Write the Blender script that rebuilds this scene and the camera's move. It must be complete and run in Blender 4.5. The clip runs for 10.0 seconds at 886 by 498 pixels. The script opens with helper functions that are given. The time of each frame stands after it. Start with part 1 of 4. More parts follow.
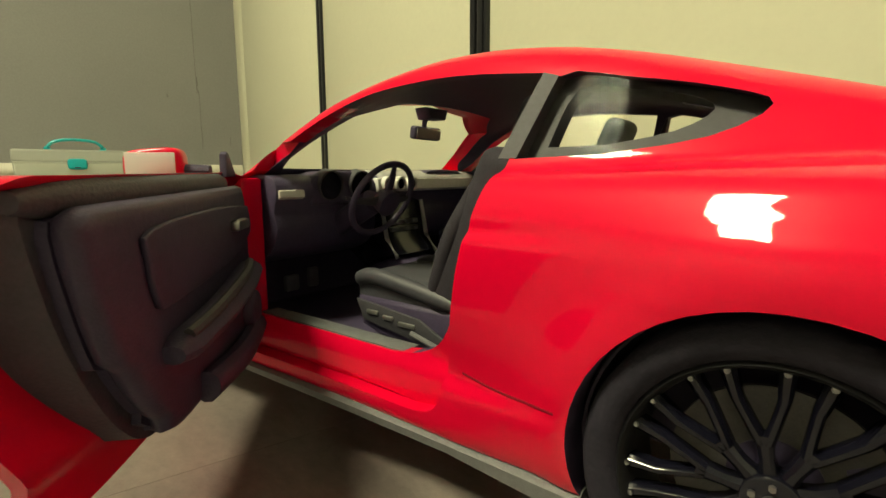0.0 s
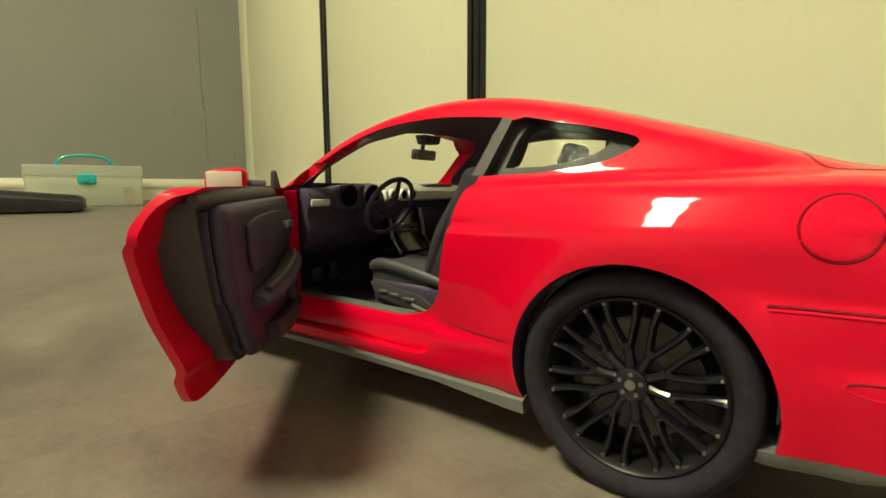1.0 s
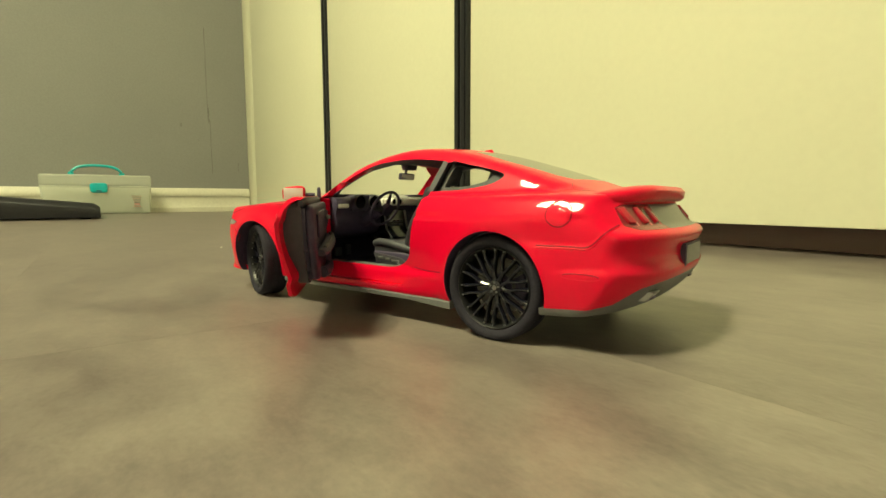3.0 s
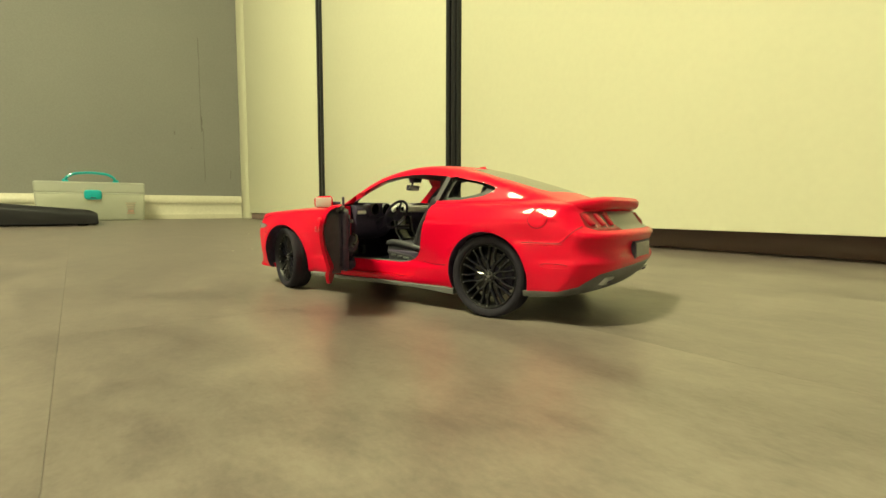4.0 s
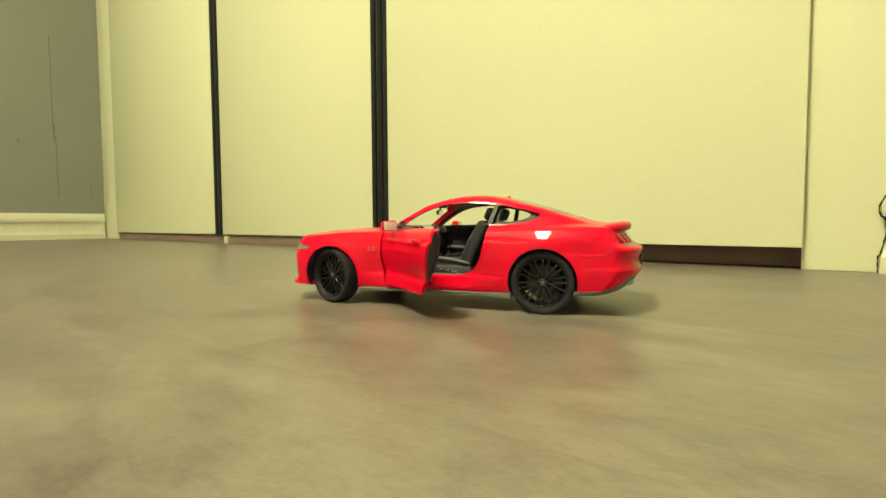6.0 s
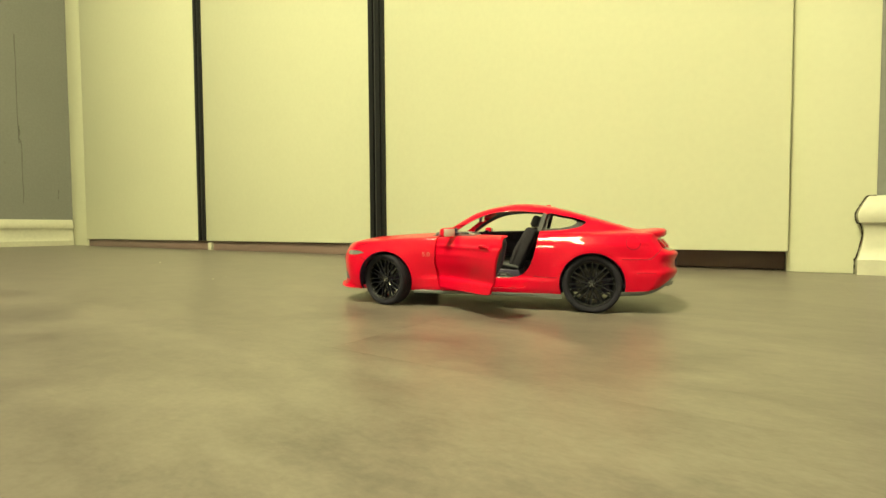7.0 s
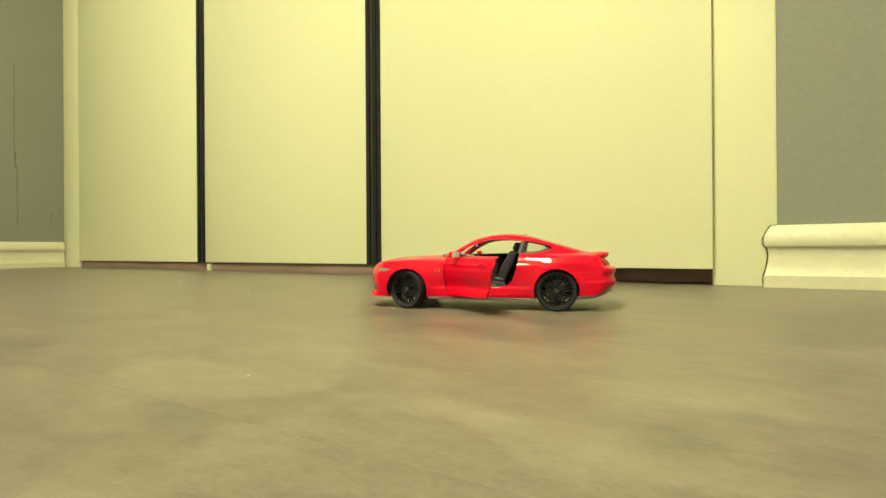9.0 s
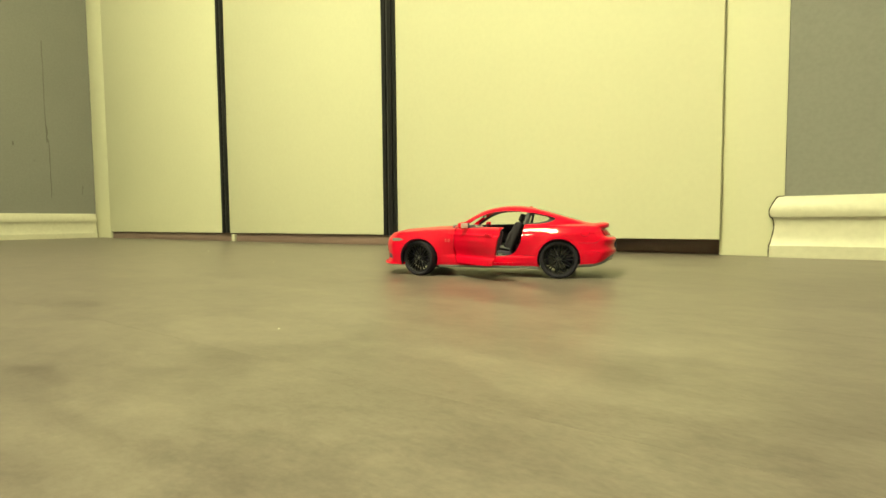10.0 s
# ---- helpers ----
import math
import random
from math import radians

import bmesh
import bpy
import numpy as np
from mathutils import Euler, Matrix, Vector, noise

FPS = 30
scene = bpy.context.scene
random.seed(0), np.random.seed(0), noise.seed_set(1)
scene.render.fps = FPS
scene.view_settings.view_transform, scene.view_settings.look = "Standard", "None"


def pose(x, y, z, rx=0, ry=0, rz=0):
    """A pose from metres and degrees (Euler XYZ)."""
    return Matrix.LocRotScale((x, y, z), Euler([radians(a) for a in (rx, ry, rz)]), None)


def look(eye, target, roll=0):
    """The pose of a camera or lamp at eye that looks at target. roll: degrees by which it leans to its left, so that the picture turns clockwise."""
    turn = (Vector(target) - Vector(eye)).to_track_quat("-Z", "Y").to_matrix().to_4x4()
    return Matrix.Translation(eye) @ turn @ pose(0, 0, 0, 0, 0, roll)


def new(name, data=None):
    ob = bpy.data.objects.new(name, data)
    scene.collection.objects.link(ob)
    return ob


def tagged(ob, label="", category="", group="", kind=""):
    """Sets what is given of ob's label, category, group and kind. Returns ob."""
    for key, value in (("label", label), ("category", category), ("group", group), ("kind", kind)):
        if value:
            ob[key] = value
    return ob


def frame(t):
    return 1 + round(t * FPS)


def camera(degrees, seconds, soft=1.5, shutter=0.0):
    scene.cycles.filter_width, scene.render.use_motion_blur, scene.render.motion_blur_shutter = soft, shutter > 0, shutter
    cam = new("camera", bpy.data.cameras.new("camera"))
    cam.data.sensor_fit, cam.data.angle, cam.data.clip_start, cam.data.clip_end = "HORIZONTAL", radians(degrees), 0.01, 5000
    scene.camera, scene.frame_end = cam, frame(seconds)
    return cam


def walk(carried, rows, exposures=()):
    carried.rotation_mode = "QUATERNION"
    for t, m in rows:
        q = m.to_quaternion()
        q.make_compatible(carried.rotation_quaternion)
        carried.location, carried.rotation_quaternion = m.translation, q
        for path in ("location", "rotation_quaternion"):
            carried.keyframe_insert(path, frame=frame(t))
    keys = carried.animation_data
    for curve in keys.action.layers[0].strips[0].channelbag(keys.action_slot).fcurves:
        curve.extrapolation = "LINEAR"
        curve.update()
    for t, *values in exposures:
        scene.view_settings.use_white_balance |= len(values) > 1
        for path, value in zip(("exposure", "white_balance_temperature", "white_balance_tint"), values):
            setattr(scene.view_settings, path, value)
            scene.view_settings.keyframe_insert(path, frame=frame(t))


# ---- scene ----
# ---- camera ----
cam = camera(84.17, 10.0, soft=1.5, shutter=0.18)
ROWS = [
    (0.0, (0.0183, -0.0534, 0.0537), (-0.0628, 0.0034, 0.0389), -0.2),
    (0.5, (0.0289, -0.0636, 0.0534), (-0.0523, -0.0068, 0.0402), -0.12),
    (1.0, (0.0475, -0.0714, 0.0532), (-0.0339, -0.0145, 0.0412), -0.3),
    (1.5, (0.0694, -0.0802, 0.0533), (-0.0119, -0.0232, 0.042), -0.3),
    (2.0, (0.0871, -0.0882, 0.0532), (0.0059, -0.0309, 0.0424), -0.24),
    (2.5, (0.1084, -0.1035, 0.053), (0.0273, -0.046, 0.0426), -0.17),
    (4.0, (0.1734, -0.1564, 0.0528), (0.0938, -0.0967, 0.0443), 0.08),
    (4.5, (0.172, -0.1847, 0.0547), (0.0965, -0.1195, 0.047), -0.16),
    (5.0, (0.1676, -0.2268, 0.0559), (0.0972, -0.1561, 0.0491), -0.11),
    (5.5, (0.1566, -0.2524, 0.0567), (0.0911, -0.1770, 0.0508), -0.20),
    (7.0, (0.1022, -0.3319, 0.0584), (0.0463, -0.2491, 0.0542), -0.36),
    (7.5, (0.0984, -0.3599, 0.0595), (0.0446, -0.2756, 0.0564), -0.39),
    (8.0, (0.1077, -0.3855, 0.0612), (0.0556, -0.3002, 0.0593), -0.43),
    (8.5, (0.1230, -0.4185, 0.0610), (0.0718, -0.3327, 0.0605), -0.44),
    (9.0, (0.1495, -0.4622, 0.0607), (0.0981, -0.3764, 0.0608), -0.40),
    (9.5, (0.1692, -0.4841, 0.0599), (0.1173, -0.3986, 0.0602), -0.52),
    (10.0, (0.1755, -0.4872, 0.0610), (0.1210, -0.4036, 0.0552), -0.46),
]
walk(cam, [(t, look(eye, aim, roll)) for t, eye, aim, roll in ROWS],
     exposures=[(0.0, -0.22, 6950, 2), (1.0, -0.17, 7100, -1), (2.5, 0.03, 7400, -5), (4.5, 0.12, 7700, -9), (10.0, 0.12, 8000, -13)])

# ---- world and light ----
world = bpy.data.worlds.new("world")
scene.world = world
world.use_nodes = True
world.node_tree.nodes["Background"].inputs[0].default_value = (0.6, 0.6, 0.55, 1)
world.node_tree.nodes["Background"].inputs[1].default_value = 0.02
LAMP_POWER = 162.0
LAMP_COLOUR = (1.0, 0.93, 0.66)
LAMP_AT = (-0.20, -1.42)
CEILING = 2.45


# ---- materials ----
def make_mat(name, colour, rough=0.5, metal=0.0, vary=0.0, scale=40.0, bump=0.0, stretch=(1, 1, 1), coat=0.0,
             second=None, spec=0.5, transmission=0.0, rough_vary=0.0, fine=6.0):
    m = bpy.data.materials.new(name)
    m.use_nodes = True
    nt = m.node_tree
    b = nt.nodes["Principled BSDF"]
    b.inputs["Base Color"].default_value = (*colour, 1)
    b.inputs["Roughness"].default_value = rough
    b.inputs["Metallic"].default_value = metal
    b.inputs["Coat Weight"].default_value = coat
    b.inputs["Coat Roughness"].default_value = 0.03
    b.inputs["Specular IOR Level"].default_value = spec
    b.inputs["Transmission Weight"].default_value = transmission
    if vary or bump or rough_vary:
        co = nt.nodes.new("ShaderNodeTexCoord")
        mp = nt.nodes.new("ShaderNodeMapping")
        mp.inputs["Scale"].default_value = stretch
        nt.links.new(co.outputs["Object"], mp.inputs["Vector"])
        big = nt.nodes.new("ShaderNodeTexNoise")
        big.inputs["Scale"].default_value = scale
        big.inputs["Detail"].default_value = 4
        small = nt.nodes.new("ShaderNodeTexNoise")
        small.inputs["Scale"].default_value = scale * fine
        small.inputs["Detail"].default_value = 6
        for n in (big, small):
            nt.links.new(mp.outputs["Vector"], n.inputs["Vector"])
        both = nt.nodes.new("ShaderNodeMath")
        both.operation = "MULTIPLY_ADD"
        both.inputs[1].default_value = 0.5
        half = nt.nodes.new("ShaderNodeMath")
        half.operation = "MULTIPLY"
        half.inputs[1].default_value = 0.5
        nt.links.new(small.outputs["Fac"], half.inputs[0])
        nt.links.new(big.outputs["Fac"], both.inputs[0])
        nt.links.new(half.outputs[0], both.inputs[2])
        if vary:
            ramp = nt.nodes.new("ShaderNodeValToRGB")
            lo = second or tuple(c * (1 - vary) for c in colour)
            ramp.color_ramp.elements[0].position = 0.36
            ramp.color_ramp.elements[1].position = 0.64
            ramp.color_ramp.elements[0].color = (*lo, 1)
            ramp.color_ramp.elements[1].color = (*colour, 1)
            nt.links.new(both.outputs[0], ramp.inputs[0])
            nt.links.new(ramp.outputs[0], b.inputs["Base Color"])
        if rough_vary:
            rr = nt.nodes.new("ShaderNodeMapRange")
            rr.inputs["To Min"].default_value = rough - rough_vary
            rr.inputs["To Max"].default_value = rough + rough_vary
            nt.links.new(both.outputs[0], rr.inputs["Value"])
            nt.links.new(rr.outputs[0], b.inputs["Roughness"])
        if bump:
            bp = nt.nodes.new("ShaderNodeBump")
            bp.inputs["Strength"].default_value = bump
            bp.inputs["Distance"].default_value = 0.001
            nt.links.new(small.outputs["Fac"], bp.inputs["Height"])
            nt.links.new(bp.outputs[0], b.inputs["Normal"])
    return m


def glow_mat(name, colour, power):
    m = bpy.data.materials.new(name)
    m.use_nodes = True
    b = m.node_tree.nodes["Principled BSDF"]
    b.inputs["Base Color"].default_value = (0.8, 0.8, 0.8, 1)
    b.inputs["Emission Color"].default_value = (*colour, 1)
    b.inputs["Emission Strength"].default_value = power
    return m


def wood_mat():
    """Greyish brown wood-look vinyl: long grain along x, each plank with a tone of its own."""
    m = bpy.data.materials.new("vinyl_wood")
    m.use_nodes = True
    nt = m.node_tree
    b = nt.nodes["Principled BSDF"]
    geo = nt.nodes.new("ShaderNodeNewGeometry")
    info = nt.nodes.new("ShaderNodeObjectInfo")
    shift = nt.nodes.new("ShaderNodeVectorMath")
    shift.operation = "MULTIPLY_ADD"
    shift.inputs[1].default_value = (7.3, 3.1, 0)
    nt.links.new(info.outputs["Random"], shift.inputs[0])
    nt.links.new(geo.outputs["Position"], shift.inputs[2])
    mp = nt.nodes.new("ShaderNodeMapping")
    mp.inputs["Scale"].default_value = (0.62, 1, 1)
    nt.links.new(shift.outputs[0], mp.inputs["Vector"])
    grain = nt.nodes.new("ShaderNodeTexNoise")
    grain.inputs["Scale"].default_value = 85
    grain.inputs["Detail"].default_value = 7
    grain.inputs["Roughness"].default_value = 0.70
    grain.inputs["Distortion"].default_value = 0.2
    cloud = nt.nodes.new("ShaderNodeTexNoise")
    cloud.inputs["Scale"].default_value = 19
    cloud.inputs["Detail"].default_value = 4
    cloud.inputs["Distortion"].default_value = 0.7
    for n in (grain, cloud):
        nt.links.new(mp.outputs[0], n.inputs["Vector"])
    add = nt.nodes.new("ShaderNodeMath")
    add.operation = "MULTIPLY_ADD"
    add.inputs[1].default_value = 0.50
    half = nt.nodes.new("ShaderNodeMath")
    half.operation = "MULTIPLY"
    half.inputs[1].default_value = 0.50
    nt.links.new(cloud.outputs["Fac"], half.inputs[0])
    nt.links.new(grain.outputs["Fac"], add.inputs[0])
    nt.links.new(half.outputs[0], add.inputs[2])
    fibre = nt.nodes.new("ShaderNodeTexNoise")
    fibre.inputs["Scale"].default_value = 520
    fibre.inputs["Detail"].default_value = 5
    fibre.inputs["Roughness"].default_value = 0.65
    nt.links.new(mp.outputs[0], fibre.inputs["Vector"])
    fine = nt.nodes.new("ShaderNodeMath")
    fine.operation = "MULTIPLY_ADD"
    fine.inputs[1].default_value = 0.24
    shifted = nt.nodes.new("ShaderNodeMath")
    shifted.operation = "SUBTRACT"
    shifted.inputs[1].default_value = 0.12
    nt.links.new(add.outputs[0], shifted.inputs[0])
    nt.links.new(fibre.outputs["Fac"], fine.inputs[0])
    nt.links.new(shifted.outputs[0], fine.inputs[2])
    ramp = nt.nodes.new("ShaderNodeValToRGB")
    e = ramp.color_ramp.elements
    e[0].position, e[0].color = 0.35, (0.094, 0.074, 0.072, 1)
    e[1].position, e[1].color = 0.65, (0.214, 0.184, 0.163, 1)
    mid = e.new(0.5)
    mid.color = (0.155, 0.130, 0.119, 1)
    nt.links.new(fine.outputs[0], ramp.inputs[0])
    tone = nt.nodes.new("ShaderNodeMapRange")
    tone.inputs["To Min"].default_value = 0.97
    tone.inputs["To Max"].default_value = 1.03
    nt.links.new(info.outputs["Random"], tone.inputs["Value"])
    hue = nt.nodes.new("ShaderNodeHueSaturation")
    nt.links.new(tone.outputs[0], hue.inputs["Value"])
    nt.links.new(ramp.outputs[0], hue.inputs["Color"])
    nt.links.new(hue.outputs[0], b.inputs["Base Color"])
    rr = nt.nodes.new("ShaderNodeMapRange")
    rr.inputs["To Min"].default_value = 0.28
    rr.inputs["To Max"].default_value = 0.46
    b.inputs["Specular IOR Level"].default_value = 0.75
    nt.links.new(fine.outputs[0], rr.inputs["Value"])
    nt.links.new(rr.outputs[0], b.inputs["Roughness"])
    bp = nt.nodes.new("ShaderNodeBump")
    bp.inputs["Strength"].default_value = 0.42
    bp.inputs["Distance"].default_value = 0.0007
    nt.links.new(fine.outputs[0], bp.inputs["Height"])
    nt.links.new(bp.outputs[0], b.inputs["Normal"])
    return m


def clear_mat(name, colour, rough=0.02, gloss=0.006, blend=0.25):
    """Thin clear pane: mostly see-through, with a glossy surface."""
    m = bpy.data.materials.new(name)
    m.use_nodes = True
    nt = m.node_tree
    out = nt.nodes["Material Output"]
    nt.nodes.remove(nt.nodes["Principled BSDF"])
    tr = nt.nodes.new("ShaderNodeBsdfTransparent")
    tr.inputs[0].default_value = (*colour, 1)
    gl = nt.nodes.new("ShaderNodeBsdfGlossy")
    gl.inputs["Roughness"].default_value = rough
    lw = nt.nodes.new("ShaderNodeLayerWeight")
    lw.inputs["Blend"].default_value = blend
    fr = nt.nodes.new("ShaderNodeMath")
    fr.operation = "MULTIPLY_ADD"
    fr.inputs[1].default_value = gloss
    fr.inputs[2].default_value = gloss * 0.06
    mix = nt.nodes.new("ShaderNodeMixShader")
    nt.links.new(lw.outputs["Facing"], fr.inputs[0])
    nt.links.new(fr.outputs[0], mix.inputs[0])
    nt.links.new(tr.outputs[0], mix.inputs[1])
    nt.links.new(gl.outputs[0], mix.inputs[2])
    nt.links.new(mix.outputs[0], out.inputs[0])
    return m


def frosted_mat(name, colour, clear):
    """Milky plastic: part see-through, part scattering, with a soft gloss."""
    m = make_mat(name, colour, 0.35, vary=0.06, scale=8)
    nt = m.node_tree
    out, b = nt.nodes["Material Output"], nt.nodes["Principled BSDF"]
    tr = nt.nodes.new("ShaderNodeBsdfTransparent")
    tl = nt.nodes.new("ShaderNodeBsdfTranslucent")
    tl.inputs[0].default_value = (*colour, 1)
    half = nt.nodes.new("ShaderNodeMixShader")
    half.inputs[0].default_value = 0.35
    nt.links.new(b.outputs[0], half.inputs[1])
    nt.links.new(tl.outputs[0], half.inputs[2])
    mix = nt.nodes.new("ShaderNodeMixShader")
    mix.inputs[0].default_value = clear
    nt.links.new(half.outputs[0], mix.inputs[1])
    nt.links.new(tr.outputs[0], mix.inputs[2])
    nt.links.new(mix.outputs[0], out.inputs[0])
    return m


PAINT = make_mat("red_car_paint", (0.70, 0.001, 0.034), 0.34, coat=0.5, spec=0.05, bump=0.01, vary=0.05, scale=30)
DASHPAD = make_mat("grey_dash_vinyl", (0.38, 0.375, 0.36), 0.5, vary=0.25, scale=40, bump=0.15)
SILL = make_mat("mid_grey_plastic", (0.150, 0.155, 0.160), 0.5, vary=0.25, scale=40, bump=0.1)
DASHSILVER = make_mat("silver_painted_plastic", (0.80, 0.79, 0.74), 0.38, metal=0.0, vary=0.15, scale=40)
DOORCARD = make_mat("dark_door_plastic", (0.066, 0.061, 0.084), 0.6, vary=0.3, scale=18, bump=0.2)
TRIM = make_mat("grey_plastic_trim", (0.052, 0.051, 0.062), 0.6, vary=0.3, scale=60, bump=0.1)
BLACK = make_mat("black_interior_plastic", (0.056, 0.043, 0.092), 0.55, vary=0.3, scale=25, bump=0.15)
BACKREST = make_mat("dark_seat_fabric", (0.042, 0.038, 0.050), 0.75, spec=0.2, vary=0.3, scale=30, bump=0.15)
SEAT = make_mat("charcoal_seat_vinyl", (0.055, 0.056, 0.070), 0.5, vary=0.3, scale=14, bump=0.06)
RUBBER = make_mat("tyre_rubber", (0.026, 0.024, 0.036), 0.75, spec=0.15, vary=0.35, scale=12, bump=0.2)
RIMBLACK = make_mat("satin_black_rim", (0.009, 0.009, 0.011), 0.42, spec=0.3, vary=0.2, scale=20)
GLOSSBLACK = make_mat("gloss_black_rim", (0.006, 0.006, 0.012), 0.16, spec=0.5, vary=0.2, scale=20)
SILVER = make_mat("brushed_silver", (0.50, 0.50, 0.49), 0.33, metal=0.85, vary=0.2, scale=40)
STEEL = make_mat("brake_steel", (0.30, 0.30, 0.31), 0.3, metal=0.9, vary=0.25, scale=50)
DISC = make_mat("grey_brake_disc", (0.15, 0.145, 0.145), 0.45, metal=0.4, vary=0.25, scale=30)
SEAM = make_mat("panel_gap", (0.19, 0.001, 0.012), 0.5, spec=0.15)
GLASS = clear_mat("clear_glass", (0.985, 0.99, 0.985))
TINT = clear_mat("side_glass", (0.965, 0.97, 0.96))
BACKGLASS = clear_mat("dark_rear_glass", (0.12, 0.12, 0.12), 0.06, 0.9, 0.5)
REDHOUSE = make_mat("dark_red_lamp_housing", (0.22, 0.006, 0.015), 0.25, coat=0.6, vary=0.2, scale=20)
REDLENS = make_mat("red_lamp_lens", (0.42, 0.004, 0.022), 0.16, coat=0.6, vary=0.1, scale=30)
LAMPEDGE = make_mat("pale_red_lamp_edge", (0.62, 0.20, 0.20), 0.25, coat=0.8)
DARKLENS = make_mat("smoked_lamp_lens", (0.085, 0.085, 0.085), 0.3, coat=0.35, vary=0.2, scale=20)
HEADLENS = make_mat("grey_lamp_lens", (0.26, 0.26, 0.25), 0.25, coat=0.5, vary=0.3, scale=30)
MIRROR = make_mat("mirror_glass", (0.8, 0.8, 0.8), 0.04, metal=1.0)
# nearly matte: the wall's pale reflection is put into this grey
GREYMIRROR = make_mat("reflection_grey_mirror", (0.66, 0.64, 0.62), 0.42, metal=0.15)
BADGE = make_mat("badge_silver_red", (0.66, 0.12, 0.13), 0.45)
CREAM = make_mat("cream_laminate", (0.735, 0.73, 0.56), 0.38, vary=0.04, scale=2.0, bump=0.012, rough_vary=0.04, fine=60)
PROFILE = make_mat("dark_aluminium_profile", (0.030, 0.031, 0.036), 0.3, metal=0.5, vary=0.3, scale=8, stretch=(1, 1, 0.1))
PROFILE_LIGHT = make_mat("grey_aluminium_lip", (0.16, 0.16, 0.165), 0.3, metal=0.6, vary=0.2, scale=8, stretch=(1, 1, 0.1))
PLINTH = make_mat("brown_plinth_board", (0.29, 0.195, 0.180), 0.5, vary=0.3, scale=6, stretch=(0.2, 1, 1))
WALL = make_mat("grey_wall_paint", (0.226, 0.224, 0.216), 0.75, vary=0.12, scale=2.2, bump=0.2, fine=80)
# pale only so that the walls out of view throw light back
FILLWALL = make_mat("pale_fill_wall", (0.66, 0.65, 0.60), 0.8, vary=0.08, scale=2.2, bump=0.2, fine=80)
CEIL = make_mat("white_ceiling_paint", (0.78, 0.77, 0.72), 0.85, vary=0.05, scale=2, bump=0.1)
SKIRT = make_mat("white_gloss_skirting", (0.62, 0.60, 0.49), 0.4, vary=0.12, scale=9, bump=0.15, fine=12)
CRACK = make_mat("dark_crack", (0.045, 0.028, 0.018), 0.9, vary=0.4, scale=200)
SCRATCH = make_mat("wall_scuff", (0.135, 0.13, 0.12), 0.8)
WOOD = wood_mat()
GAP = make_mat("dark_joint", (0.14, 0.11, 0.08), 0.7, vary=0.2, scale=20)
CLEARBOX = frosted_mat("frosted_plastic", (0.80, 0.83, 0.74), 0.66)
TEAL = make_mat("teal_plastic", (0.005, 0.42, 0.46), 0.3, vary=0.12, scale=20, coat=0.3)
STICKER = make_mat("red_print", (0.48, 0.28, 0.25), 0.5, vary=0.3, scale=60)
STICKER2 = make_mat("brown_print", (0.42, 0.36, 0.30), 0.5, vary=0.3, scale=60)
STAND = make_mat("black_stand_plastic", (0.013, 0.013, 0.017), 0.42, vary=0.3, scale=10, bump=0.2)
CRUMB = make_mat("white_crumb", (0.75, 0.73, 0.66), 0.8, vary=0.2, scale=300)
GLOW = glow_mat("lit_diffuser", LAMP_COLOUR, LAMP_POWER)


# ---- mesh helpers ----
def mesh_of(bm, mat, smooth=None):
    me = bpy.data.meshes.new("mesh")
    bmesh.ops.recalc_face_normals(bm, faces=bm.faces)
    bm.to_mesh(me)
    bm.free()
    for m in (mat if isinstance(mat, (list, tuple)) else [mat]):
        me.materials.append(m)
    if smooth is not None:
        me.shade_smooth()
        me.set_sharp_from_angle(angle=radians(smooth))
    return me


def part(name, bm, mat, parent=None, label="", smooth=35):
    me = bm if isinstance(bm, bpy.types.Mesh) else mesh_of(bm, mat, smooth)
    ob = new(name, me)
    ob.parent = parent
    if label:
        tagged(ob, label)
    return ob


def box(lo, hi, bevel=0.0, segs=2, bm=None, m=None):
    bm = bm or bmesh.new()
    mid = [(a + b) / 2 for a, b in zip(lo, hi)]
    size = [b - a for a, b in zip(lo, hi)]
    mat = (m or Matrix()) @ Matrix.Translation(mid) @ Matrix.Diagonal((*size, 1))
    g = bmesh.ops.create_cube(bm, size=1, matrix=mat)
    if bevel:
        edges = list({e for v in g["verts"] for e in v.link_edges})
        bmesh.ops.bevel(bm, geom=edges, offset=bevel, segments=segs, affect="EDGES", profile=0.5)
    return bm


def extrude_poly(pts, axis, a, b, bevel=0.0, bm=None):
    """A prism: a polygon of 2D points, pushed along an axis from a to b."""
    bm = bm or bmesh.new()
    put = {"x": lambda p, c: (c, p[0], p[1]), "y": lambda p, c: (p[0], c, p[1]), "z": lambda p, c: (p[0], p[1], c)}[axis]
    lo = [bm.verts.new(put(p, a)) for p in pts]
    hi = [bm.verts.new(put(p, b)) for p in pts]
    n = len(pts)
    faces = [bm.faces.new(lo), bm.faces.new(hi[::-1])]
    for i in range(n):
        bm.faces.new((lo[i], hi[i], hi[(i + 1) % n], lo[(i + 1) % n]))
    bmesh.ops.recalc_face_normals(bm, faces=bm.faces)
    if bevel:
        edges = list({e for f in faces for e in f.edges})
        bmesh.ops.bevel(bm, geom=edges, offset=bevel, segments=2, affect="EDGES", profile=0.5)
    return bm


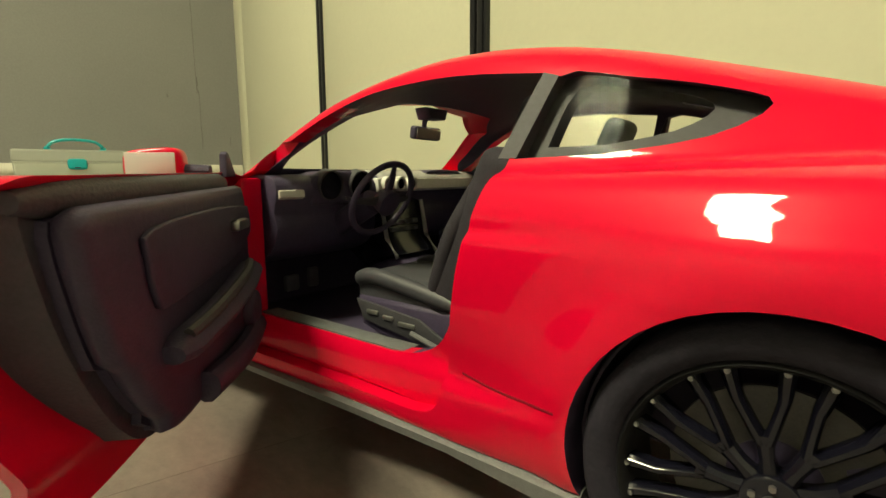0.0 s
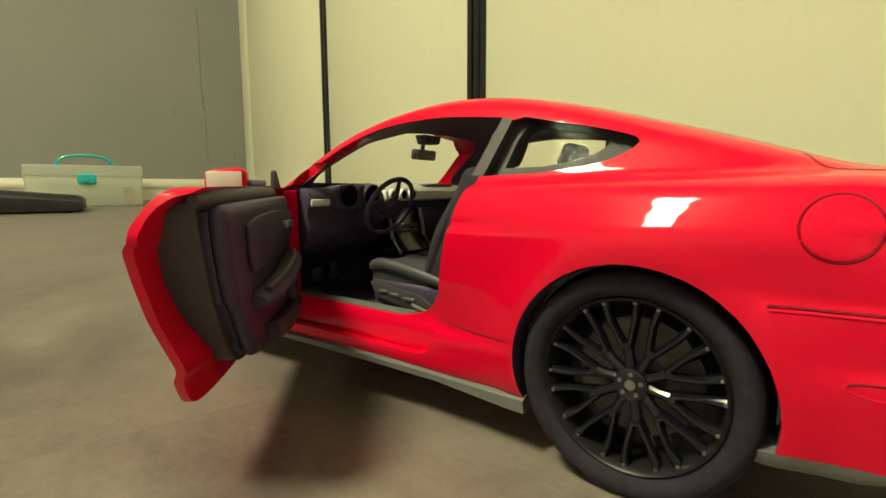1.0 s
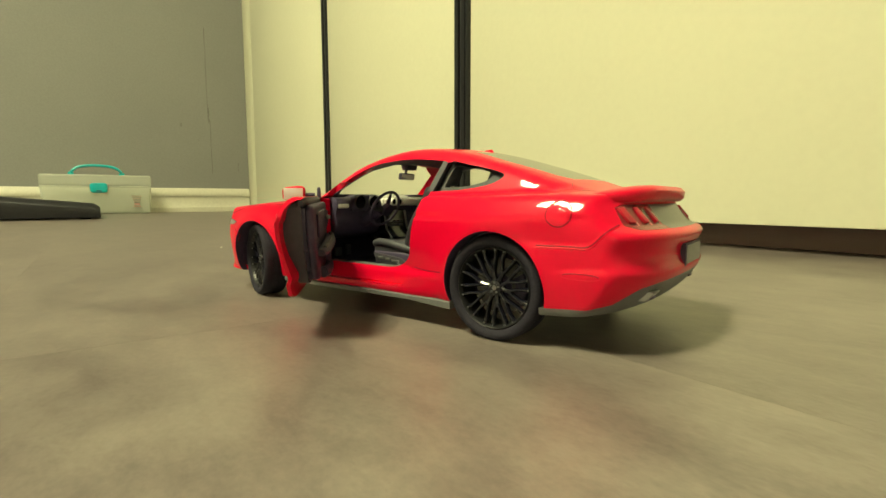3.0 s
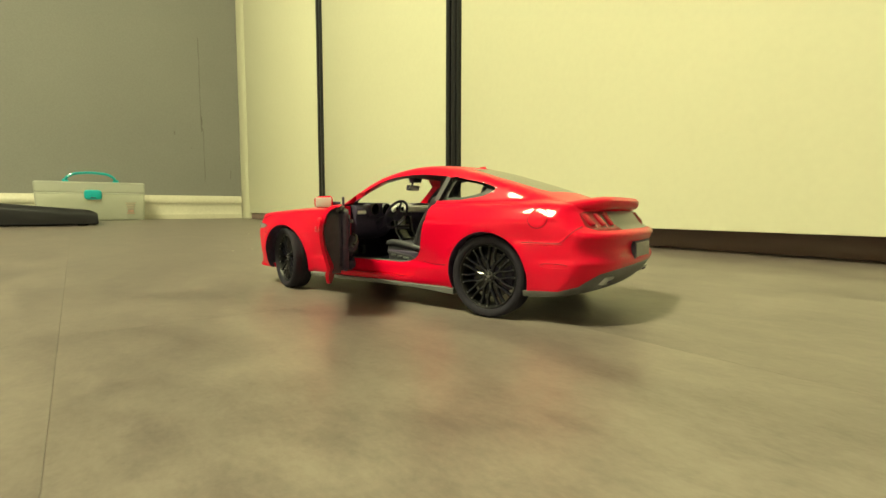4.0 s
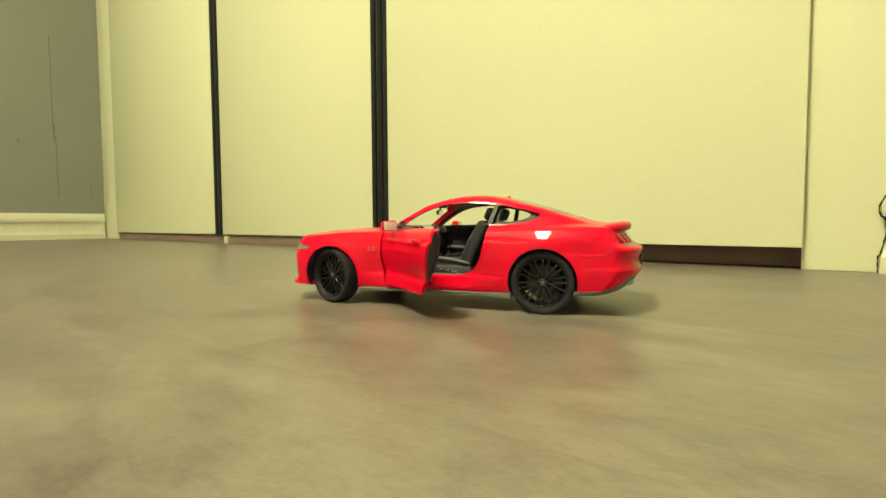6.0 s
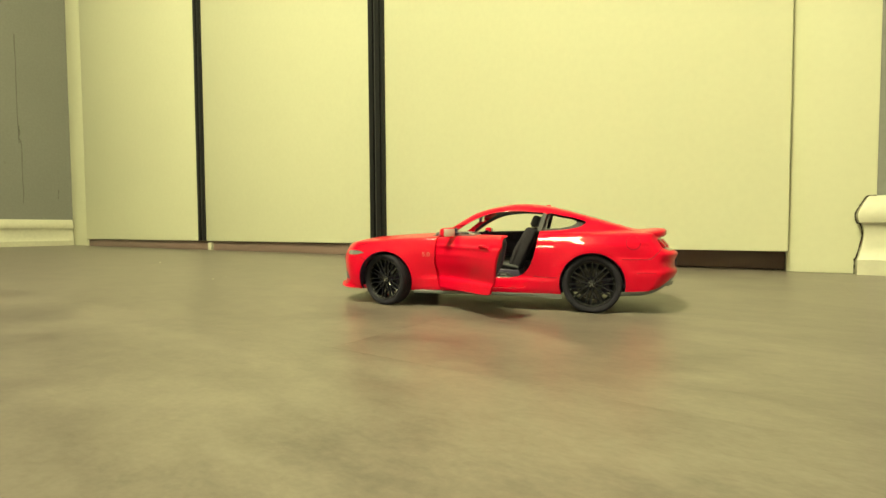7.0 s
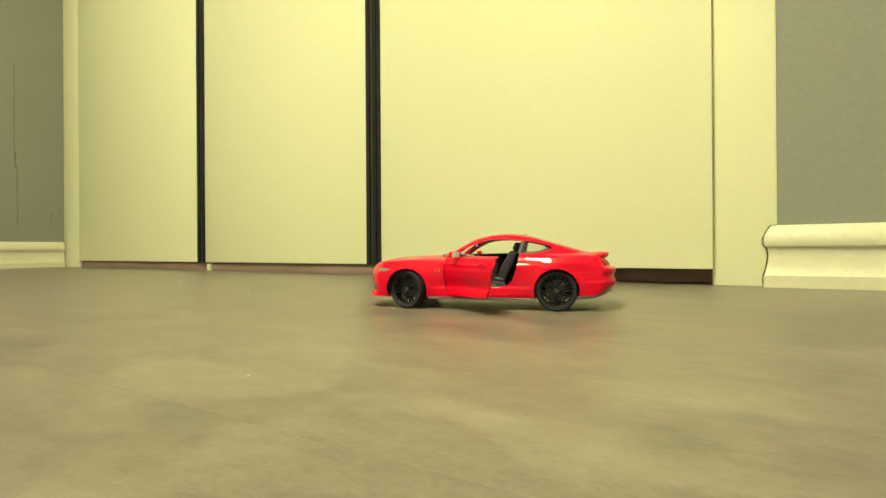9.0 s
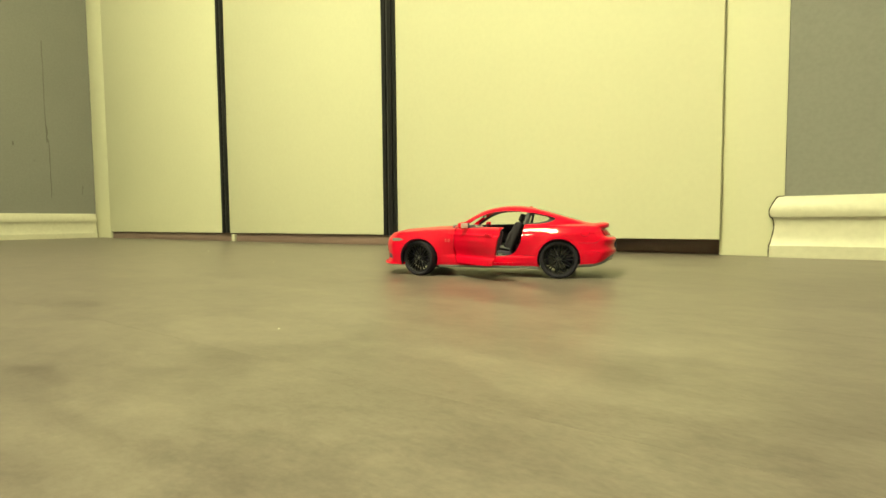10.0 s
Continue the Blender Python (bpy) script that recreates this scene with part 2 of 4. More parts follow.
def cylinder(p, q, r, segs=24, r2=None, bm=None, bevel=0.0):
    bm = bm or bmesh.new()
    p, q = Vector(p), Vector(q)
    m = Matrix.Translation((p + q) / 2) @ (q - p).to_track_quat("Z", "Y").to_matrix().to_4x4()
    g = bmesh.ops.create_cone(bm, cap_ends=True, segments=segs, radius1=r, radius2=r if r2 is None else r2, depth=(q - p).length, matrix=m)
    if bevel:
        edges = [e for e in {e for v in g["verts"] for e in v.link_edges} if any(len(f.verts) > 4 for f in e.link_faces)]
        bmesh.ops.bevel(bm, geom=edges, offset=bevel, segments=2, affect="EDGES", profile=0.5)
    return bm


def tube(pts, r, segs=8, closed=False, bm=None, flat=1.0):
    """A tube along points; flat squeezes it along z."""
    bm = bm or bmesh.new()
    pts = [Vector(p) for p in pts]
    n = len(pts)
    rings = []
    for i, p in enumerate(pts):
        d = (pts[(i + 1) % n] - pts[i - 1]) if closed else pts[min(i + 1, n - 1)] - pts[max(i - 1, 0)]
        d.normalize()
        up = Vector((0, 0, 1)) if abs(d.z) < 0.9 else Vector((1, 0, 0))
        s = d.cross(up).normalized()
        u = s.cross(d)
        rad = r[i] if isinstance(r, (list, tuple)) else r
        rings.append([bm.verts.new(p + s * math.cos(a) * rad + u * math.sin(a) * rad * flat) for a in
                      [2 * math.pi * k / segs for k in range(segs)]])
    for i in range(n if closed else n - 1):
        a, b = rings[i], rings[(i + 1) % n]
        for k in range(segs):
            bm.faces.new((a[k], a[(k + 1) % segs], b[(k + 1) % segs], b[k]))
    if not closed:
        bm.faces.new(rings[0][::-1])
        bm.faces.new(rings[-1])
    return bm


def revolve(profile, centre, axis="y", segs=48, bm=None):
    """A ring of (radius, along) points turned about an axis through centre; closed profile."""
    bm = bm or bmesh.new()
    rows = []
    for k in range(segs):
        a = 2 * math.pi * k / segs
        c, s = math.cos(a), math.sin(a)
        rows.append([bm.verts.new(Vector(centre) + Vector((r * c, h, r * s) if axis == "y" else (r * c, r * s, h))) for r, h in profile])
    n = len(profile)
    for k in range(segs):
        a, b = rows[k], rows[(k + 1) % segs]
        for i in range(n):
            bm.faces.new((a[i], a[(i + 1) % n], b[(i + 1) % n], b[i]))
    return bm


def smooth_line(pts, n=6):
    """More points along a bent line."""
    pts = [Vector((*p, 0)) if len(p) == 2 else Vector(p) for p in pts]
    out = []
    for i in range(len(pts) - 1):
        a, b, c, d = pts[max(i - 1, 0)], pts[i], pts[i + 1], pts[min(i + 2, len(pts) - 1)]
        for k in range(n):
            t = k / n
            out.append(0.5 * (2 * b + (c - a) * t + (2 * a - 5 * b + 4 * c - d) * t * t + (3 * b - a - 3 * c + d) * t ** 3))
    return [tuple(p) for p in out + [pts[-1]]]


def setting(name, bm, mat, label, category, smooth=30):
    return tagged(part(name, bm, mat, None, "", smooth), label, category, "", "structure")


def thing(name, label, category, group="", at=(0, 0, 0)):
    ob = new(name)
    ob.empty_display_size = 0.02
    ob.location = at
    return tagged(ob, label, category, group)


# ---- the room ----
LEFT, RIGHT, BACK, FRONT = -2.24, 2.30, -3.20, 0.474
WALL_FACE = 0.445
floor_base = setting("floor", box((LEFT - 0.2, BACK - 0.2, -0.05), (RIGHT + 0.2, 1.25, -0.0015)), GAP,
                     "greyish brown wood-look vinyl plank floor", "floor")
setting("ceiling", box((LEFT - 0.2, BACK - 0.2, CEILING), (RIGHT + 0.2, 1.25, CEILING + 0.1)), CEIL, "plain white painted ceiling", "ceiling")
wall_left = setting("wall_west", box((LEFT - 0.15, BACK, 0), (LEFT, 1.15, CEILING)), WALL, "grey painted wall with small scuffs", "wall")
# south and east walls are unseen; their pale colour is added as fill
setting("wall_south", box((LEFT - 0.15, BACK - 0.15, 0), (RIGHT + 0.15, BACK, CEILING)), FILLWALL, "unseen wall, pale to bounce fill light", "wall")
setting("wall_east", box((RIGHT, BACK, 0), (RIGHT + 0.15, 1.15, CEILING)), FILLWALL, "unseen wall, pale to bounce fill light", "wall")
wall_north = setting("wall_north", box((0.2030, WALL_FACE, 0), (RIGHT, 1.15, CEILING)), WALL, "grey painted wall beside the wardrobe", "wall")
setting("wall_behind_wardrobe", box((LEFT, 1.15, 0), (RIGHT, 1.25, CEILING)), WALL, "plain grey wall behind the wardrobe", "wall")

# skirting: thickness out from the wall, height
SK = [(0.0, 0.0), (0.0185, 0.0), (0.0185, 0.0195), (0.0172, 0.021), (0.0142, 0.036), (0.0120, 0.050), (0.0126, 0.060), (0.0146, 0.0665), (0.0172, 0.0672),
      (0.0188, 0.074), (0.0186, 0.080), (0.0155, 0.088), (0.0115, 0.096), (0.008, 0.1012), (0.0, 0.102)]


def skirting_run(name, path, label, tall=1.0):
    """A moulded board swept along plan points, its face to the right of the way."""
    bm = bmesh.new()
    pts = [Vector((*p, 0)) for p in path]
    rings = []
    for i, p in enumerate(pts):
        a = (pts[i] - pts[i - 1]).normalized() if i else (pts[1] - pts[0]).normalized()
        b = (pts[i + 1] - pts[i]).normalized() if i + 1 < len(pts) else a
        na, nb = Vector((a.y, -a.x, 0)), Vector((b.y, -b.x, 0))
        m = (na + nb) / (1 + na.dot(nb))
        rings.append([bm.verts.new(p + m * d + Vector((0, 0, h * tall))) for d, h in SK])
    n = len(SK)
    for a, b in zip(rings, rings[1:]):
        for k in range(n):
            bm.faces.new((a[k], a[(k + 1) % n], b[(k + 1) % n], b[k]))
    bm.faces.new(rings[0])
    bm.faces.new(rings[-1][::-1])
    return setting(name, bm, SKIRT, label, "skirting board", 40)


skirting_run("baseboard_west", [(LEFT, BACK), (LEFT, FRONT - 0.004)], "moulded off-white skirting board, slightly chipped")
skirting_run("baseboard_north", [(0.2030, 0.4515), (0.2030, WALL_FACE), (RIGHT - 0.001, WALL_FACE)],
             "moulded off-white skirting board turning a corner", 0.925)

# dark crack where the skirting's moulded end meets the wardrobe
rnd = random.Random(9)
for d0, d1 in ((0, 6), (6, 13)):
    line = smooth_line([(0.2030 - d - 0.0010, 0.4400, 0.925 * h) for d, h in SK[1:][d0:d1 + 1]])
    part("crack", tube(line, [rnd.uniform(0.0004, 0.0011) for _ in line], 6), CRACK, wall_north)

# scuffs on the wall
for k, (y, z, h, w) in enumerate(((0.313, 0.585, 0.40, 0.0032), (0.321, 0.28, 0.23, 0.0034), (0.316, 0.42, 0.06, 0.0055), (0.207, 0.370, 0.014, 0.0055),
                                  (0.43, 0.20, 0.035, 0.003), (0.27, 0.31, 0.008, 0.003))):
    rnd = random.Random(k)
    zs = [z - h / 2 + h * i / 8 for i in range(9)]
    bm = tube([(LEFT + 0.0004, y + rnd.uniform(-1, 1) * w * 0.45, zz) for zz in zs],
              [w * 0.36 * rnd.uniform(0.4, 1) for _ in zs], 6)
    part("scuff", bm, SCRATCH, wall_left)

# ---- wardrobe ----
wardrobe = thing("wardrobe", "built-in cream wardrobe with three tall sliding doors and dark aluminium profiles", "wardrobe", "", (-0.97, FRONT, 0))


def fitted(name, lo, hi, mat, parent, label="", bevel=0.0012):
    off = Vector((-0.97, FRONT, 0))
    return part(name, box(Vector(lo) - off, Vector(hi) - off, bevel), mat, parent, label)


TOP = 2.30
fitted("side_panel", (LEFT + 0.001, FRONT, 0), (-2.102, FRONT + 0.6, TOP), CREAM, wardrobe)
fitted("side_panel", (0.1155, 0.441, 0), (0.2027, FRONT + 0.6, TOP), CREAM, wardrobe)
fitted("top_panel", (LEFT + 0.001, FRONT, TOP), (0.2027, FRONT + 0.6, CEILING - 0.001), CREAM, wardrobe)
fitted("back_panel", (-2.101, FRONT + 0.55, 0.03), (0.115, FRONT + 0.58, TOP), CREAM, wardrobe)
fitted("plinth", (-2.101, FRONT + 0.004, 0), (0.115, FRONT + 0.02, 0.0238), PLINTH, wardrobe, "dark brown plinth board")
fitted("bottom_panel", (-2.101, FRONT + 0.01, 0.0242), (0.115, FRONT + 0.54, 0.0262), PLINTH, wardrobe)
fitted("floor_clip", (-1.264, FRONT - 0.006, 0), (-1.249, FRONT + 0.0035, 0.022), SKIRT, wardrobe, "small off-white guide clip")


def sliding_door(x0, x1, y, bands):
    d = fitted("door", (x0, y, 0.0265), (x1, y + 0.018, TOP - 0.002), CREAM, wardrobe)
    for a, b, out, m in bands:
        fitted("profile", (a, y - out, 0.0265), (b, y + 0.019, TOP - 0.003), m, d, "dark aluminium edge profile", 0.0008)
    return d


sliding_door(-2.100, -1.3085, FRONT - 0.004, ((-1.308, -1.294, 0.005, PROFILE), (-1.2935, -1.289, 0.002, PROFILE_LIGHT), (-1.2885, -1.274, 0.005, PROFILE)))
sliding_door(-1.2735, -0.560, FRONT - 0.004, ())
sliding_door(-0.5435, 0.117, FRONT - 0.052, ((-0.582, -0.571, 0.006, PROFILE), (-0.5705, -0.565, 0.002, PROFILE_LIGHT), (-0.5645, -0.553, 0.006, PROFILE),
                                             (-0.5525, -0.5505, 0.002, PROFILE_LIGHT), (-0.550, -0.544, 0.006, PROFILE)))

# ---- ceiling lamp ----
lamp = thing("ceiling_light", "oblong white ceiling light with a glowing diffuser", "ceiling light", "", (LAMP_AT[0], LAMP_AT[1], CEILING))
part("frame", box((-0.21, -0.41, -0.045), (0.21, 0.41, -0.001), 0.008), CEIL, lamp)
part("diffuser", box((-0.18, -0.38, -0.056), (0.18, 0.38, -0.046), 0.003), GLOW, lamp, "glowing white diffuser")

# ---- the model car, drawn at full size and scaled down ----
SCALE = 1 / 18
CAR_AT, CAR_TURN = (-0.0872, 0.0245, 0.0), -162.21
car = thing("model_car", "glossy red die-cast sports coupe model with its driver door open", "model car", "", CAR_AT)
car.rotation_euler = (0, 0, radians(CAR_TURN))
car.scale = (SCALE,) * 3


def curve(xs, ys, soft=0.04):
    """A smooth function through points given in rising order."""
    xs, ys = np.array(xs, float), np.array(ys, float)
    grid = np.linspace(xs[0] - 0.5, xs[-1] + 0.5, 1600)
    val = np.interp(grid, xs, ys)
    step = grid[1] - grid[0]
    k = np.arange(-int(3 * soft / step), int(3 * soft / step) + 1)
    w = np.exp(-0.5 * (k * step / soft) ** 2)
    pad = len(k) // 2
    val = np.convolve(np.pad(val, pad, mode="edge"), w / w.sum(), mode="valid")
    return lambda x: np.interp(x, grid, val)


def smax(a, b, k):
    h = np.clip(0.5 + 0.5 * (a - b) / k, 0, 1)
    return a * h + b * (1 - h) + k * h * (1 - h)


def smin(a, b, k):
    return -smax(-a, -b, k)


belt = curve([-2.30, -2.20, -2.07, -1.8, -1.2, -0.5, 0.4, 0.82, 1.23, 1.78, 2.06, 2.20, 2.34],
             [1.045, 1.03, 1.025, 1.04, 1.035, 1.015, 1.0, 0.987, 0.972, 0.932, 0.868, 0.805, 0.70], 0.05)
roof = curve([-2.5, -2.2, -2.0, -1.82, -1.65, -1.43, -1.21, -0.99, -0.76, -0.52, -0.29, -0.05, 0.2, 0.45, 0.63, 0.82, 1.1, 1.4],
             [0.45, 0.90, 1.0, 1.06, 1.12, 1.19, 1.255, 1.318, 1.365, 1.390, 1.388, 1.352, 1.285, 1.155, 1.045, 0.95, 0.78, 0.45], 0.07)
plan = curve([-2.45, -2.2, -2.0, -1.7, -1.36, -1.0, -0.6, 0.0, 0.6, 0.95, 1.36, 1.7, 1.9, 2.1],
             [0.86, 0.905, 0.925, 0.938, 0.945, 0.938, 0.922, 0.918, 0.925, 0.935, 0.945, 0.93, 0.90, 0.84], 0.10)
section = curve([0.1, 0.2, 0.27, 0.34, 0.45, 0.60, 0.72, 0.82, 0.90, 0.97, 1.05],
                [-0.12, -0.085, -0.055, -0.04, -0.018, -0.004, 0.0, -0.008, -0.048, -0.090, -0.145], 0.016)
green = curve([-2.2, -1.9, -1.6, -1.1, -0.6, 0.0, 0.5, 0.9], [0.52, 0.60, 0.668, 0.728, 0.762, 0.775, 0.775, 0.765], 0.12)
tail = curve([0.15, 0.22, 0.28, 0.36, 0.45, 0.52, 0.56, 0.63, 0.68, 0.722, 0.752, 0.785, 0.92, 0.945, 0.975, 1.01, 1.06],
             [1.95, 2.12, 2.24, 2.33, 2.395, 2.428, 2.395, 2.385, 2.405, 2.430, 2.418, 2.325, 2.225, 2.215, 2.21, 2.20, 2.17], 0.017)
nose = curve([0.15, 0.22, 0.27, 0.32, 0.45, 0.62, 0.72, 0.85], [2.24, 2.29, 2.30, 2.265, 2.28, 2.30, 2.27, 2.18], 0.02)


def shape(x, y, z):
    """Below zero inside the coupe's outer skin."""
    a = np.abs(y)
    side = plan(x) + section(z)
    fore = np.clip((x - 0.25) / 0.5, 0, 1)
    side = side + fore * (0.035 * np.clip((z - 0.82) / 0.10, 0, 1) + 0.03 * np.clip((z - 0.92) / 0.08, 0, 1))
    waist = np.exp(-(((x - 0.05) / 0.72) ** 4)) * np.exp(-(((z - 0.42) / 0.17) ** 2))
    side = side - 0.062 * waist
    side = side + 0.042 * np.exp(-(((x + 1.52) / 0.45) ** 2)) * np.clip((z - 0.70) / 0.15, 0, 1)
    for cx in (-1.36, 1.36):
        r = np.hypot(x - cx, z - 0.355)
        side = side + 0.022 * np.exp(-(((r - 0.40) / 0.085) ** 2)) * (z < 0.9)
    crease = z - (0.80 + 0.035 * np.clip((x + 2.0) / 3.2, 0, 1))
    side = side + 0.012 * np.exp(-((crease / 0.020) ** 2)) * np.clip((0.9 - np.abs(x + 0.1)) * 4, 0, 1)
    # ledge along the rocker, scoop behind the door, crease behind the filler flap, bumper step and ledge
    side = side + 0.038 * np.exp(-(((x + 0.02) / 0.86) ** 6)) * (0.5 + 0.5 * np.tanh((0.402 - z) / 0.020))
    side = side - 0.024 * np.clip((-x - 0.60) / 0.05, 0, 1) * np.exp(-(((x + 0.66) / 0.26) ** 2)) * np.exp(-(((z - 0.825) / 0.024) ** 2))
    side = side + 0.010 * np.tanh((z - 0.85) / 0.012) * np.exp(-(((z - 0.85) / 0.06) ** 2)) * np.clip((-x - 1.80) / 0.1, 0, 1) * np.clip((2.22 + x) / 0.1, 0, 1)
    step = np.interp(-x, [1.6, 2.015, 2.09, 2.17], [0.668, 0.672, 0.735, 0.80])
    side = side + 0.010 * np.clip((step - z) / 0.014 + 0.5, 0, 1) * np.clip((-x - 1.66) / 0.04, 0, 1)
    side = side + 0.015 * np.clip((0.515 + 0.05 * (-x - 1.9) - z) / 0.036 + 0.5, 0, 1) * np.clip((-x - 1.78) / 0.16, 0, 1)
    lower = smax(a - side, z - (belt(x) - 0.055 * (a / 0.85) ** 2), 0.05 - 0.015 * fore)
    lower = smax(lower, x - (nose(z) - 0.48 * a ** 2), 0.05)
    lower = smax(lower, -x - (tail(z) - 0.14 * a ** 2 - 0.24 * a ** 6), 0.035)
    bottom = 0.21 + 0.03 * np.clip((-x - 1.6) / 0.6, 0, 1)
    lower = smax(lower, bottom - z, 0.03)
    lean = 0.50 + 0.10 * np.clip((-x - 1.0) / 0.3, 0, 1)
    cabin = smax(a - (green(x) - lean * (z - 1.0) - 0.25 * np.clip(z - 1.18, 0, 1) ** 2), z - (roof(x + 0.14 * a ** 2 * np.clip((x + 1.0) / 0.8, 0, 1)) - 0.11 * a ** 2), 0.075)
    cabin = smax(cabin, 0.7 - z, 0.05)
    return smin(lower, cabin, 0.028)


def surface(fn, lo, hi, h):
    """A closed quad mesh of the place where fn is zero."""
    ax = [np.arange(a, b + h, h) for a, b in zip(lo, hi)]
    g = np.stack(np.meshgrid(*ax, indexing="ij"), -1)
    v = fn(g[..., 0], g[..., 1], g[..., 2])
    n = np.array(v.shape) - 1
    total, count = np.zeros((*n, 3)), np.zeros(n)

    def cut(o):
        return tuple(slice(o[i], o[i] + n[i]) for i in range(3))

    for axis in range(3):
        others = [i for i in range(3) if i != axis]
        for p in (0, 1):
            for q in (0, 1):
                o = [0, 0, 0]
                o[others[0]], o[others[1]] = p, q
                e = list(o)
                e[axis] = 1
                va, vb, pa, pb = v[cut(o)], v[cut(e)], g[cut(o)], g[cut(e)]
                hit = (va < 0) != (vb < 0)
                f = np.where(hit, va / np.where(hit, va - vb, 1), 0)[..., None]
                total += np.where(hit[..., None], pa + f * (pb - pa), 0)
                count += hit
    mixed = count > 0
    index = -np.ones(n, int)
    index[mixed] = np.arange(mixed.sum())
    pts = total[mixed] / count[mixed][:, None]
    quads = []
    for axis in range(3):
        b, c = [(1, 2), (2, 0), (0, 1)][axis]
        lo_s, hi_s = [slice(1, n[i]) for i in range(3)], [slice(1, n[i]) for i in range(3)]
        lo_s[axis], hi_s[axis] = slice(0, n[axis]), slice(1, n[axis] + 1)
        va, vb = v[tuple(lo_s)], v[tuple(hi_s)]
        where = np.argwhere((va < 0) != (vb < 0))
        inside = (va < 0)[tuple(where.T)]
        base = where + 1
        base[:, axis] -= 1
        sb, sc = np.eye(3, dtype=int)[b], np.eye(3, dtype=int)[c]
        ring = np.stack([index[tuple((base - i * sb - j * sc).T)] for i, j in ((1, 1), (0, 1), (0, 0), (1, 0))], 1)
        quads.append(np.where(inside[:, None], ring, ring[:, ::-1]))
    for _ in range(4):
        d = 1e-3
        x, y, z = pts.T
        f = fn(x, y, z)
        grad = np.stack([(fn(x + d, y, z) - fn(x - d, y, z)), (fn(x, y + d, z) - fn(x, y - d, z)), (fn(x, y, z + d) - fn(x, y, z - d))], 1) / (2 * d)
        step = -f[:, None] * grad / np.maximum((grad ** 2).sum(1), 0.2)[:, None]
        pts = pts + np.clip(step, -h / 2, h / 2)
    me = bpy.data.meshes.new("skin")
    me.from_pydata(pts.tolist(), [], np.concatenate(quads).tolist())
    me.update()
    return me


def joined(a, b, how):
    """The boolean of two meshes."""
    oa, ob = new("left", a), new("cutter", b)
    mod = oa.modifiers.new("cut", "BOOLEAN")
    mod.object, mod.operation, mod.solver = ob, how, "MANIFOLD"
    bpy.context.view_layer.update()
    me = bpy.data.meshes.new_from_object(oa.evaluated_get(bpy.context.evaluated_depsgraph_get()))
    if len(me.polygons) == len(a.polygons):
        mod.solver = "EXACT"
        bpy.context.view_layer.update()
        me = bpy.data.meshes.new_from_object(oa.evaluated_get(bpy.context.evaluated_depsgraph_get()))
    bpy.data.objects.remove(oa)
    bpy.data.objects.remove(ob)
    return me


def raw(bm):
    me = bpy.data.meshes.new("raw")
    bmesh.ops.recalc_face_normals(bm, faces=bm.faces)
    bm.to_mesh(me)
    bm.free()
    return me


def minus(a, b):
    return joined(a, b, "DIFFERENCE")


def both(a, b):
    return joined(a, b, "INTERSECT")


def arc(cx, cz, r, a0, a1, n):
    return [(cx + r * math.cos(radians(a0 + (a1 - a0) * i / n)), cz + r * math.sin(radians(a0 + (a1 - a0) * i / n))) for i in range(n + 1)]


def flat(pts):
    return [(p[0], p[1]) for p in pts]


LO, HI = (-2.56, -1.05, 0.12), (2.48, 1.05, 1.46)
OUTER = surface(shape, LO, HI, 0.0155)
INNER = surface(lambda x, y, z: shape(x, y, z) + 0.050, LO, HI, 0.034)
MID = surface(lambda x, y, z: shape(x, y, z) + 0.027, LO, HI, 0.034)
THIN = surface(lambda x, y, z: shape(x, y, z) + 0.014, LO, HI, 0.034)
DEEP = surface(lambda x, y, z: shape(x, y, z) + 0.115, LO, HI, 0.040)


def cave(x, y, z):
    c = smax(shape(x, y, z) + 0.055 + 0.045 * np.clip((1.04 - z) / 0.08, 0, 1), x - 0.86, 0.02)
    c = smax(c, 0.30 - z, 0.02)
    c = smax(c, 0.30 + 1.9 * np.clip(-x - 0.98, 0, 0.36) - z, 0.02)
    return smax(c, -x - 1.74, 0.02)


CAVE = surface(cave, LO, HI, 0.034)

# outlines in side view
REAR_EDGE = flat(smooth_line([(-0.715, 1.0), (-0.688, 0.835), (-0.645, 0.666), (-0.555, 0.50), (-0.45, 0.43), (-0.32, 0.405)], 4))
ROOF_EDGE = flat(smooth_line([(0.46, 0.972), (0.20, 1.140), (-0.02, 1.232), (-0.20, 1.264), (-0.46, 1.272), (-0.762, 1.244)], 4))
OPENING = [(0.50, 0.405), (0.53, 0.93)] + ROOF_EDGE + REAR_EDGE
SIDE_WINDOW = ROOF_EDGE + [(-0.715, 1.015), (0.38, 0.992)]
QUARTER = flat(smooth_line([(-0.732, 1.010), (-0.793, 1.228), (-0.99, 1.207), (-1.20, 1.160), (-1.290, 1.116), (-1.18, 1.050), (-0.95, 1.016)], 3)) 
DOOR_BACK = flat(smooth_line([(-0.30, 0.276), (-0.47, 0.280), (-0.555, 0.305), (-0.592, 0.38), (-0.618, 0.50), (-0.668, 0.74), (-0.712, 0.985)], 4))
DOOR = [(0.62, 0.95), (0.655, 0.60), (0.60, 0.275)] + DOOR_BACK + [(-0.70, 1.10), (0.42, 1.10), (0.45, 0.99)]


def prism(pts, a, b, axis="y"):
    return raw(extrude_poly(pts, axis, a, b))


